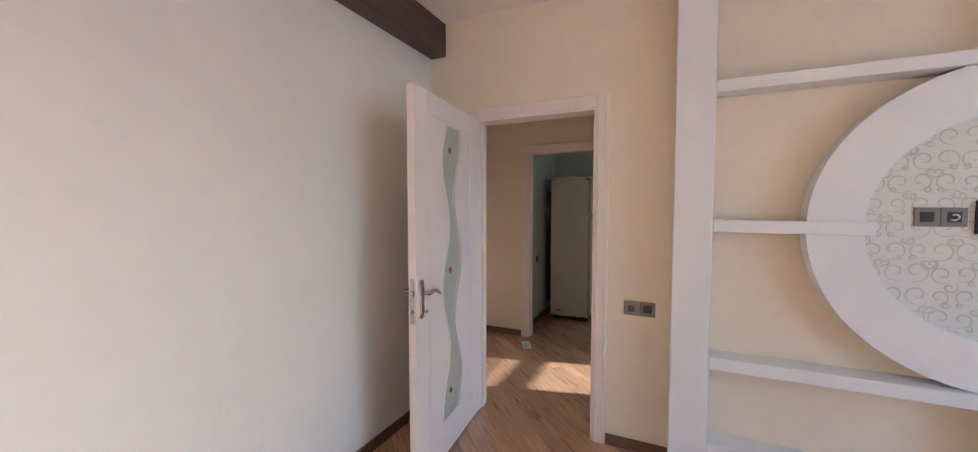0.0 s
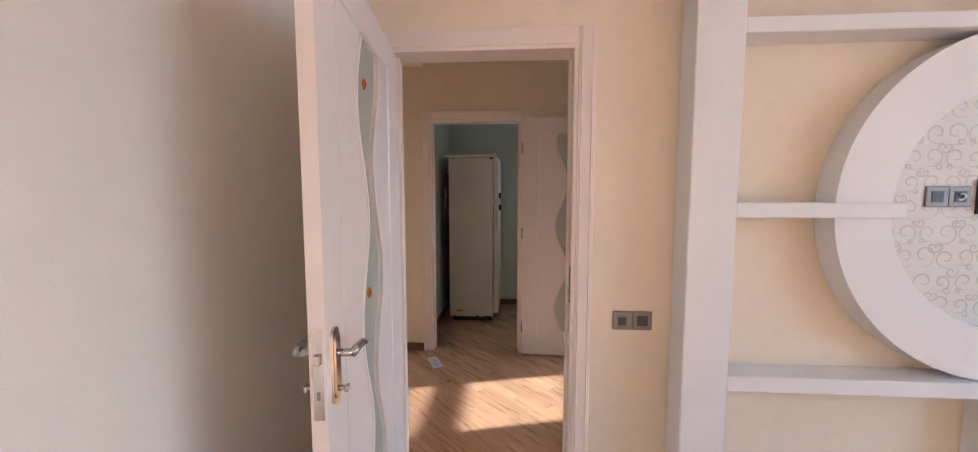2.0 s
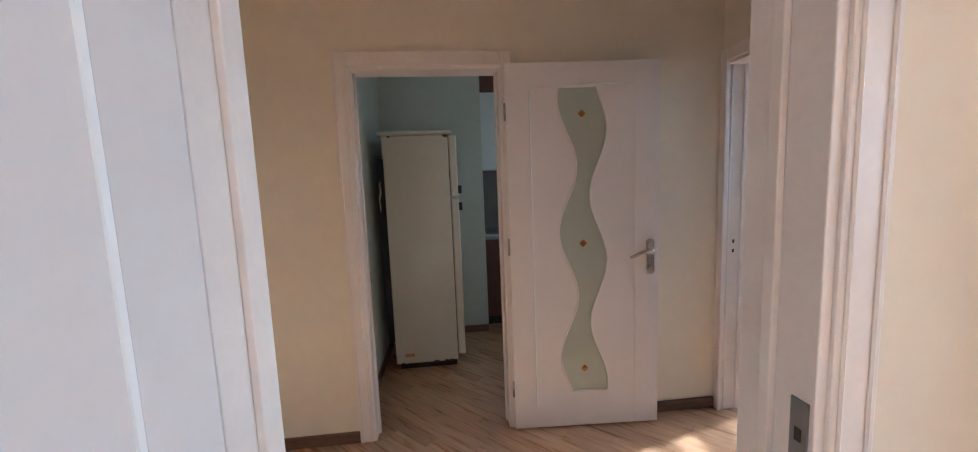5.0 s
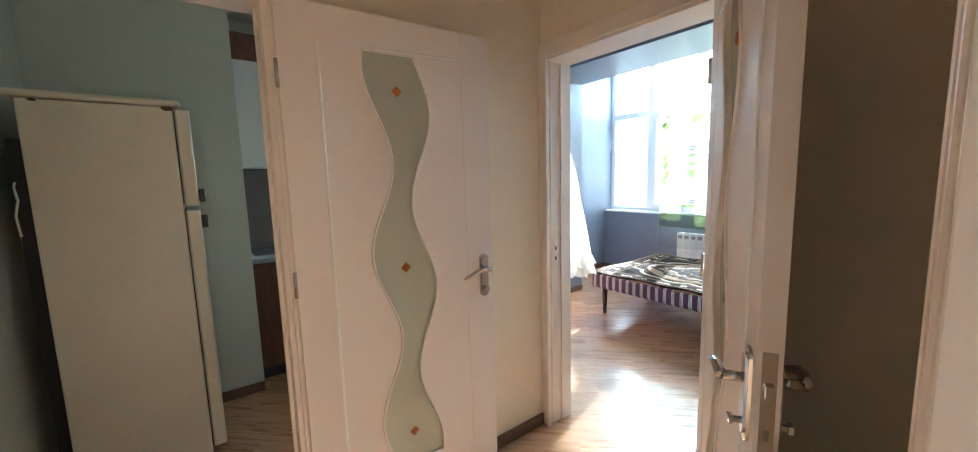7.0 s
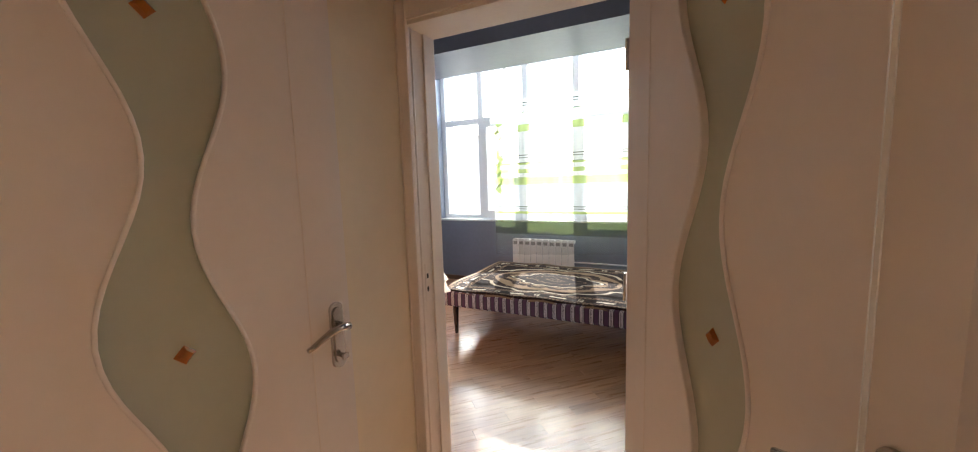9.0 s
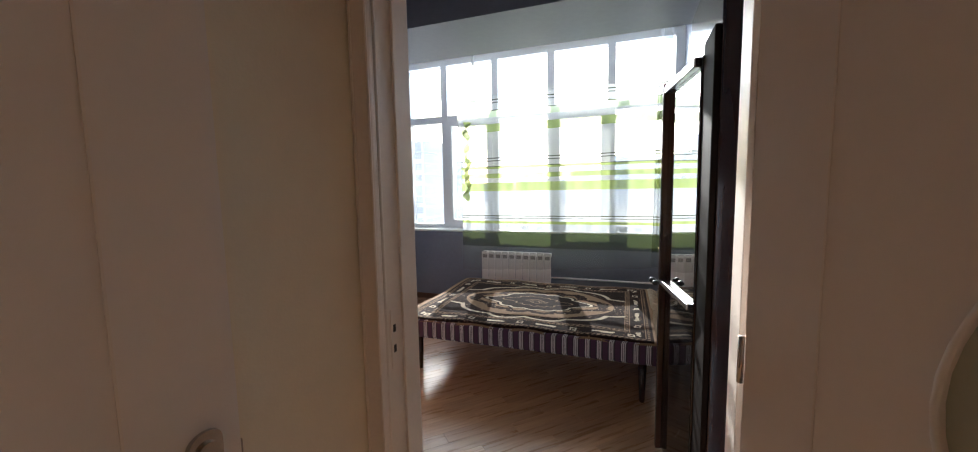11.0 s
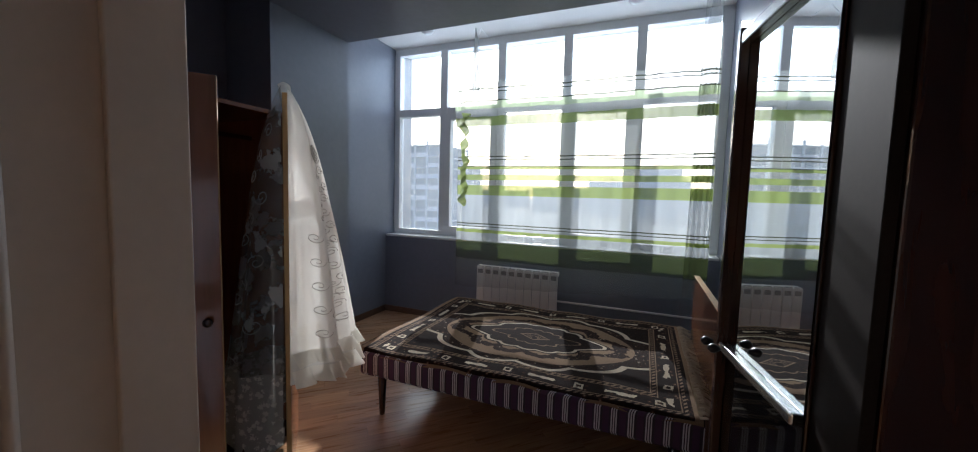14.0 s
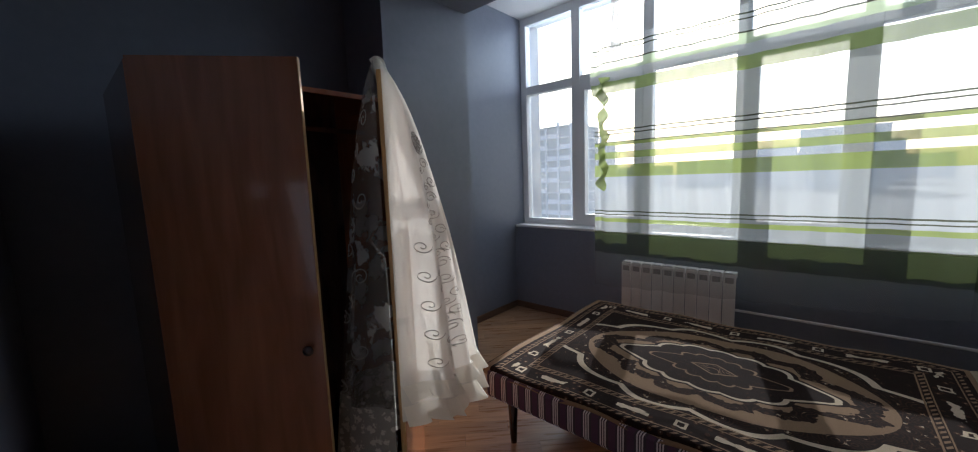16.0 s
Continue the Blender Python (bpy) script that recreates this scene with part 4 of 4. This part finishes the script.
    col = mixed(between(r, 0.965, 0.985), col, dark)
    col = mixed(calc("LESS_THAN", r, 0.93), col, floral)
    col = mixed(between(r, 0.912, 0.965), col, cream)
    col = mixed(between(r, 0.895, 0.912), col, dark)
    field = calc("MULTIPLY", calc("LESS_THAN", rw, 0.86), calc("LESS_THAN", rad, 0.86))
    col = mixed(field, col, tan)
    col = mixed(between(rw, 0.50, 0.63), col, floral)
    col = mixed(calc("LESS_THAN", inner, 1.06), col, dark)
    col = mixed(between(inner, 0.93, 1.0), col, cream)
    col = mixed(calc("LESS_THAN", inner, 0.90), col, mixed(calc("MULTIPLY", scroll, fleck), dark, brown))
    col = mixed(between(inner, 0.50, 0.54), col, tan)
    col = mixed(between(diamond, 0.85, 1.0), col, tan)
    col = mixed(calc("MULTIPLY", calc("LESS_THAN", diamond, 0.7), scroll), col, tan)
    # borders: cartouches and squares in turn along each side
    border = calc("LESS_THAN", edge, 0.175)
    on_long = calc("LESS_THAN", calc("SUBTRACT", 0.63, ax), calc("SUBTRACT", 0.86, ay))
    run = calc("ADD", calc("MULTIPLY", ay, on_long), calc("MULTIPLY", ax, calc("SUBTRACT", 1.0, on_long)))
    turn = calc("ABSOLUTE", calc("SUBTRACT", calc("FLOORED_MODULO", run, 0.36), 0.18))
    mid = calc("ADD", calc("ABSOLUTE", calc("SUBTRACT", edge, 0.10)), calc("MULTIPLY", wob, 0.3))
    col = mixed(border, col, mixed(seed, mixed(fleck, dark, brown), tan))
    bar = calc("MULTIPLY", calc("LESS_THAN", calc("ADD", turn, wob), 0.065), calc("LESS_THAN", mid, 0.013))
    col = mixed(calc("MULTIPLY", border, bar), col, cream)
    far_turn = calc("SUBTRACT", 0.18, turn)
    square = calc("MAXIMUM", far_turn, mid)
    col = mixed(calc("MULTIPLY", border, between(square, 0.012, 0.022)), col, cream)
    dots = calc("GREATER_THAN", calc("SINE", calc("MULTIPLY", calc("ADD", sep.outputs[0], sep.outputs[1]), 190.0)), 0.2)
    for lo, hi in ((0.155, 0.172), (0.030, 0.045)):
        col = mixed(between(edge, lo, hi), col, mixed(dots, dark, tan))
    for lo, hi in ((0.176, 0.182), (0.147, 0.152), (0.052, 0.057), (-0.02, 0.012)):
        col = mixed(between(edge, lo, hi), col, tan)
    grain = n.new("ShaderNodeTexNoise")
    grain.inputs["Scale"].default_value = 350
    l.new(tc.outputs["Object"], grain.inputs["Vector"])
    hue = n.new("ShaderNodeHueSaturation")
    l.new(calc("MULTIPLY_ADD", grain.outputs["Fac"], 0.8, 0.6), hue.inputs["Value"])
    l.new(col, hue.inputs["Color"]), l.new(hue.outputs[0], b.inputs["Base Color"])
    relief = n.new("ShaderNodeBump")
    relief.inputs["Strength"].default_value, relief.inputs["Distance"].default_value = 0.5, 0.003
    l.new(grain.outputs["Fac"], relief.inputs["Height"]), l.new(relief.outputs[0], b.inputs["Normal"])
    return m


CARPET = carpet_material()
FRINGE = material("cream_fringe", (0.5, 0.43, 0.32), 0.95, vary=0.2, scale=30)


def carpet_place(u, v):
    x, y = -0.64 + u * 1.28, -0.885 + v * 1.77
    z = 0.004 * math.sin(x * 9 + y * 5) + 0.004 * math.sin(y * 13 - x * 4)
    hang = max(0.0, -0.615 - x)
    z -= hang * (1.1 + 0.35 * math.sin(y * 17))
    return (x + hang * 0.5, y, z + 0.012)


carpet = thing("carpet", pose((BX0 + BX1) / 2, (BY0 + BY1) / 2 + 0.005, 0.441), "brown and cream medallion carpet spread over the bed", "carpet")
part("woven_field", sheet(steps(0, 1, 40), steps(0, 1, 60), carpet_place, 0.006), CARPET, carpet, smooth=True)
rng = random.Random(8)
bm = bmesh.new()
for k in range(150):
    x = -0.62 + k * 1.24 / 149
    dx, ln = rng.uniform(-0.02, 0.02), rng.uniform(0.05, 0.085)
    tube(bm, [(x, -0.865, 0.016), (x + dx * 0.4, -0.865 - ln * 0.4, 0.024), (x + dx, -0.865 - ln, 0.005)], 0.0025, 4)
tagged(part("fringe", bm, FRINGE, carpet, "cream knotted fringe"), kind="stuff")

# left wardrobe with both doors ajar
WD, WL0, WL1 = 5.26, 1.165, 2.085
ward = thing("wardrobe", pose(WL0, WD, 0), "polished brown veneer wardrobe with both doors ajar", "wardrobe")
W, DP, HT = WL1 - WL0, 0.57, 1.735
part("side_panel", boxes((0, 0.02, 0.0, DP, 0, HT), bevel=0.002), WALNUT, ward)
part("side_panel", boxes((W - 0.02, W, 0.0, DP, 0, HT), bevel=0.002), WALNUT, ward)
part("back_panel", boxes((0.02, W - 0.02, DP - 0.01, DP, 0.08, HT - 0.02)), DARKWOOD, ward)
part("top_panel", boxes((0.02, W - 0.02, 0.0, DP, HT - 0.02, HT), bevel=0.002), WALNUT, ward)
part("bottom_panel", boxes((0.02, W - 0.02, 0.01, DP - 0.01, 0.06, 0.08)), DARKWOOD, ward)
part("plinth", boxes((0.02, W - 0.02, 0.03, 0.05, 0, 0.06)), DARKWOOD, ward)
part("hanging_rail", tube(bmesh.new(), [(0.02, 0.28, 1.62), (W - 0.02, 0.28, 1.62)], 0.012), STEEL, ward, smooth=True)


def ward_door(at, side, wide=0.476):
    s = 1 if side == "left" else -1
    xs = sorted((0.0, s * wide))
    dr = part("door", boxes((xs[0], xs[1], -0.02, 0.0, 0.05, HT + 0.006), bevel=0.002), WALNUT, ward, "polished walnut veneer door standing ajar", at=at)
    part("edge_strip", boxes((s * wide - 0.0015, s * wide + 0.0015, -0.0195, -0.0005, 0.05, HT + 0.005)), LIGHTWOOD, dr)
    k = part("knob", tube(bmesh.new(), [(s * (wide - 0.041), -0.019, 0.86), (s * (wide - 0.041), -0.03, 0.86), (s * (wide - 0.041), -0.038, 0.86), (s * (wide - 0.041), -0.046, 0.86)], [0.008, 0.008, 0.017, 0.012], 12), DARKWOOD, dr, smooth=True)
    return dr


ward_door(pose(0.012, -0.002, 0, rz=-40), "left", 0.446)
door_at = pose(W - 0.004, -0.002, 0, rz=45)
ward_door(door_at, "right")

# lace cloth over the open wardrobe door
# Two copies of one tulle: light and shade are put into the weave.
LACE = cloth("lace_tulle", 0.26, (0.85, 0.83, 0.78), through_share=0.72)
# Side away from the window: shade put into a greyer, opener weave.
SHADE_LACE = cloth("shaded_flowered_lace", 0.72, (0.46, 0.45, 0.43), motif=8.0)
BORDER_LACE = cloth("scalloped_lace", 0.55, (0.80, 0.78, 0.72), motif=34.0)
THICK_LACE = cloth("lace_embroidery", 0.10, (0.82, 0.79, 0.72))
free = Vector((WL1 - 0.004, WD - 0.002, 0)) + Matrix.Rotation(radians(45), 3, "Z") @ Vector((-0.476, -0.01, 0))
along = (Matrix.Rotation(radians(45), 3, "Z") @ Vector((1, 0, 0))).normalized()
across = Vector((-along.y, along.x, 0))
veil = thing("lace_veil", Matrix.Translation((free.x, free.y, 0)), "white embroidered tulle veil hung over the wardrobe door", "veil")


def veil_place(side, length, flare):
    def place(u, v):
        """u round from the free edge of the door to behind it, v down from its top."""
        a = math.pi * u
        out = flare * (max(0.0, v - 0.004)) ** 0.52
        folds = 1 + 0.07 * math.sin(u * 34 + 2 * v) * min(1, v * 2) + 0.05 * math.sin(u * 61) * v
        s = -0.032 - 0.03 * v + 0.20 * (1 - math.cos(a)) * (0.25 + 0.75 * min(1, v * 2.2))
        lift = 0.012 + out * math.sin(a) ** 0.8 * folds
        z = 1.762 - v * length - 0.05 * (1 - v) * (1 - math.cos(a)) + 0.012 * math.sin(u * 23) * v + 0.02 * math.sin(a) * v
        p = along * s + across * side * lift
        return (p.x, p.y, z)
    return place


def scrolls(place, rows, name, parent, radius=0.0017):
    """Spiral cords sewn on the cloth."""
    for u0, v0, size, turn in rows:
        pts = []
        for k in range(26):
            a = turn * k * 0.36
            rr = size * (1 - k / 30)
            p = place(min(1, max(0, u0 + rr * math.cos(a) * 2.2)), min(0.99, max(0.01, v0 + rr * math.sin(a) * 0.75)))
            pts.append(p)
        part(name, tube(bmesh.new(), pts, radius, 4), THREAD, parent, smooth=True)


THREAD = material("grey_cord", (0.40, 0.38, 0.34), 0.8)
PLACES = {}
for side, length, flare in ((-1, 1.23, 0.265), (1, 1.48, 0.25)):
    PLACES[side] = veil_place(side, length, flare)
    part("tulle", sheet(steps(0, 1, 44), steps(0, 1, 60), PLACES[side]), LACE if side < 0 else SHADE_LACE, veil, smooth=True)
    if side < 0:
        for v0, v1 in ((0.895, 0.945), (0.955, 1.015)):
            part("frill", sheet(steps(0, 1, 110), steps(v0, v1, 6), lambda u, v: tuple(Vector(PLACES[-1](u, v0 + (v - v0) * (0.85 + 0.25 * abs(math.sin(u * 31 + v0 * 50))))) - across * (0.006 + (v - v0) * (0.35 + 0.25 * math.sin(u * 83 + v0 * 30))))), THICK_LACE, veil, "gathered frill along the hem", smooth=True)
    else:
        part("lace_border", sheet(steps(0, 1, 110), steps(0.80, 1.0, 8), lambda u, v: tuple(Vector(PLACES[1](u, 0.80 + (v - 0.80) * (1.0 + 0.22 * abs(math.sin(u * 19))))) + across * 0.004)), BORDER_LACE, veil, smooth=True)
part("fold", sheet(steps(0, 1, 8), steps(0, 1, 12), lambda u, v: tuple(along * (-0.03 + 0.10 * v) + across * (u - 0.5) * (0.045) + Vector((0, 0, 1.762 + 0.012 * math.sin(math.pi * u) - 0.06 * v * v)))), LACE, veil, smooth=True)
rows = []
for k in range(12):
    v0 = 0.26 + 0.05 * k
    rows += [(0.33 + 0.03 * math.sin(k * 1.7), v0, 0.024, 1 if k % 2 else -1), (0.27 + 0.03 * math.sin(k * 1.7), v0 + 0.02, 0.018, -1 if k % 2 else 1)]
for k in range(5):
    rows += [(0.15, 0.50 + 0.085 * k, 0.026, 1)]
for k in range(9):
    rows.append((0.30 + 0.035 * math.cos(k * 0.7), 0.20 + 0.02 * math.sin(k * 0.7), 0.022, 1))
scrolls(PLACES[-1], rows, "cord_scroll", veil)
scrolls(PLACES[1], [(0.16 + 0.1 * (k % 3), 0.12 + 0.06 * k, 0.03, 1 if k % 2 else -1) for k in range(12)], "cord_scroll", veil, 0.0022)

# mirror cabinet beside the door
DULLWOOD = material("dull_dark_stain", (0.014, 0.009, 0.007), 0.75, vary=0.2, scale=9.0, spec=0.06)
cab = thing("mirror_cabinet", pose(1.305, BED_R - 0.012, 0), "dark polished cabinet with a mirrored door", "cabinet")
part("body", boxes((0, 0.64, 0, 0.565, 0.06, 2.12), bevel=0.004), DARKWOOD, cab)
part("plinth", boxes((0.02, 0.62, 0.02, 0.55, 0, 0.06)), DARKWOOD, cab)
part("front_stile", boxes((0.01, 0.185, 0.5655, 0.583, 0.06, 1.87), bevel=0.003), DULLWOOD, cab)
mir = part("mirror_door", boxes((0.0, 0.425, 0.0, 0.02, 0.07, 1.83), bevel=0.003), DARKWOOD, cab, "dark framed mirrored door, slightly turned out", at=pose(0.19, 0.568, 0, rz=9.0))
part("mirror", boxes((0.004, 0.402, 0.0205, 0.0235, 0.93, 1.79)), MIRROR, mir, "mirror glass")
part("lower_panel", boxes((0.004, 0.402, 0.0205, 0.0225, 0.09, 0.905)), GLOSSBLACK, mir, "glossy black lower panel")
part("stile", boxes((0.402, 0.426, 0.0205, 0.05, 0.07, 1.84), bevel=0.005), DARKWOOD, mir)
for z0, z1 in ((1.79, 1.826), (0.905, 0.93)):
    part("rail", boxes((0.0, 0.402, 0.0205, 0.048, z0, z1), bevel=0.005), STEEL, mir, "pale metal rail")
for x in (0.412, 0.35):
    part("knob", tube(bmesh.new(), [(x, 0.06, 0.925), (x, 0.075, 0.925), (x, 0.085, 0.925), (x, 0.093, 0.925)], [0.006, 0.013, 0.013, 0.005], 10), BLACK, mir, smooth=True)

# balcony ceiling lamp holder
for y in (5.59, 3.68):
    lampbase = thing("ceiling_lamp", pose(3.95, y, 2.965), "small round white ceiling lamp holder", "lamp", "ceiling lamp holders")
    part("dome", tube(bmesh.new(), [(0, 0, 0), (0, 0, -0.03), (0, 0, -0.055), (0, 0, -0.068)], [0.07, 0.068, 0.05, 0.02], 20), PVC, lampbase, smooth=True)

# outside
setting("ground", sheet([-40 + 0 * 1, 60, 200, 600, 2500], [-2500, -600, -150, 150, 600, 2500], lambda u, v: (u, v, -13.0)), EARTH, "dry open ground far below", "ground")


def unfinished_block(m, bays, floors, deep, label):
    d = thing("concrete_building", m, label, "building")
    bay, storey = 4.5, 3.2
    w = bays * bay
    for f in range(floors + 1):
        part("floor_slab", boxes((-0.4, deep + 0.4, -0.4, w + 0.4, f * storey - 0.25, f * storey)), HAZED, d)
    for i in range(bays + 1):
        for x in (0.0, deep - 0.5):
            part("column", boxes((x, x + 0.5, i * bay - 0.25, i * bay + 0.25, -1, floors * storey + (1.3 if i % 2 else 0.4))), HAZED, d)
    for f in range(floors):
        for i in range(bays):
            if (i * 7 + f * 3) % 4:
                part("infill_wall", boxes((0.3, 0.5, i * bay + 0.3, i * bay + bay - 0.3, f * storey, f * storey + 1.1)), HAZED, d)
    # Darker core behind the slabs, coloured as the openings' shade.
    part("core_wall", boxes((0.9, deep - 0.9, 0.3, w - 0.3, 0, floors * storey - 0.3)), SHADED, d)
    return d


unfinished_block(pose(100, 59.5, -13.0, rz=-6), 9, 9, 16, "unfinished grey concrete frame of a building")
unfinished_block(pose(175, 83, -13.0, rz=4), 5, 9, 14, "distant unfinished grey concrete block")
# Paled in colour for the haze in front of the far blocks.
HILL = material("haze_paled_far_wall", (0.75, 0.78, 0.82), 1.0, vary=0.2, scale=0.01)


def far_block(x, y, w, h):
    d = thing("apartment_building", pose(x, y, -13.0), "pale distant apartment building in haze", "building", "distant buildings")
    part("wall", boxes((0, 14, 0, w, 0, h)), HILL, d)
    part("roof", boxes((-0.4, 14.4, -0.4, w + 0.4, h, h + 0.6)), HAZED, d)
    return d


for x, y, w, h in ((420, 60, 60, 24), (450, -40, 50, 34), (500, 150, 80, 22), (430, -160, 40, 28), (520, 20, 40, 30), (470, 250, 70, 26), (600, -90, 120, 24), (330, -22, 42, 38), (380, 24, 30, 30)):
    far_block(x, y, w, h)

# laminate planks laid diagonally
PW, PL, ANG = 0.095, 0.62, radians(-45)
pc, ps = math.cos(ANG), math.sin(ANG)
plank_mesh = mesh_of("plank", boxes((0.0005, PL - 0.0005, 0.0004, PW - 0.0004, -0.014, 0.0)), PLANK)
floor_ob = bpy.data.objects["floor"]
rest = bmesh.new()
near = 0
ROOMS = ((-1.6, -2.7, 4.1, 2.56), (-2.7, 2.56, 0.8, 4.15), (-1.5, 4.15, 0.8, 6.35), (0.8, 2.56, 4.2, 6.3))


def in_rooms(x, y):
    return any(x0 <= x <= x1 and y0 <= y <= y1 for x0, y0, x1, y1 in ROOMS)


def clipped(poly, axis, limit, sign):
    """Cut a polygon at one side of a room."""
    out = []
    for p, q in zip(poly, poly[1:] + poly[:1]):
        dp, dq = sign * (p[axis] - limit), sign * (q[axis] - limit)
        if dp >= 0:
            out.append(p)
        if dp * dq < 0:
            f = dp / (dp - dq)
            out.append((p[0] + f * (q[0] - p[0]), p[1] + f * (q[1] - p[1])))
    return out


def lay(poly):
    top = [rest.verts.new((px, py, 0.0)) for px, py in poly]
    low = [rest.verts.new((px, py, -0.014)) for px, py in poly]
    rest.faces.new(top)
    for k in range(len(poly)):
        n = (k + 1) % len(poly)
        rest.faces.new((top[k], low[k], low[n], top[n]))


for j in range(-110, 111):
    shift = (j * 0.377) % 1.0 * PL
    for i in range(-16, 17):
        u, v = i * PL + shift, j * PW
        x, y = u * pc - v * ps, u * ps + v * pc
        cx, cy = x + 0.5 * PL * pc, y + 0.5 * PL * ps
        poly = [(x + a * pc - b * ps, y + a * ps + b * pc) for a, b in ((0.0005, 0.0004), (PL - 0.0005, 0.0004), (PL - 0.0005, PW - 0.0004), (0.0005, PW - 0.0004))]
        if all(in_rooms(*p) for p in poly):
            if ((-1.6 < cx < 0.8 and 2.2 < cy < 4.2) or (0.8 <= cx < 2.4 and 3.4 < cy < 5.2)) and near < 300:
                p = new("plank", plank_mesh)
                p.parent, p.matrix_basis = floor_ob, pose(x, y, 0, rz=math.degrees(ANG))
                near += 1
            else:
                lay(poly)
            continue
        for x0, y0, x1, y1 in ROOMS:
            cut = poly
            for axis, limit, sign in ((0, x0, 1), (0, x1, -1), (1, y0, 1), (1, y1, -1)):
                cut = clipped(cut, axis, limit, sign) if len(cut) > 2 else []
            if len(cut) > 2:
                lay(cut)


PLANK_REST = wood("honey_oak_laminate_field", (0.42, 0.225, 0.11), (0.62, 0.365, 0.19), 0.28, coat=1.0, along=(1.2, 16, 6), coat_rough=0.16, vary=0.15, scale=3.0)
nodes, links = PLANK_REST.node_tree.nodes, PLANK_REST.node_tree.links
geo, coord, turn = nodes.new("ShaderNodeNewGeometry"), [q for q in nodes if q.type == "TEX_COORD"][0], nodes.new("ShaderNodeVectorRotate")
turn.rotation_type = "Z_AXIS"
turn.inputs["Angle"].default_value = -ANG
info = [q for q in nodes if q.type == "OBJECT_INFO"][0]
for link in list(info.outputs["Random"].links):
    target = link.to_socket
    links.remove(link)
    links.new(geo.outputs["Random Per Island"], target)
for link in list(coord.outputs["Object"].links):
    target = link.to_socket
    links.remove(link)
    links.new(turn.outputs[0], target)
links.new(coord.outputs["Object"], turn.inputs["Vector"])
tagged(part("plank_field", rest, PLANK_REST, floor_ob, "honey oak laminate planks"), kind="stuff")
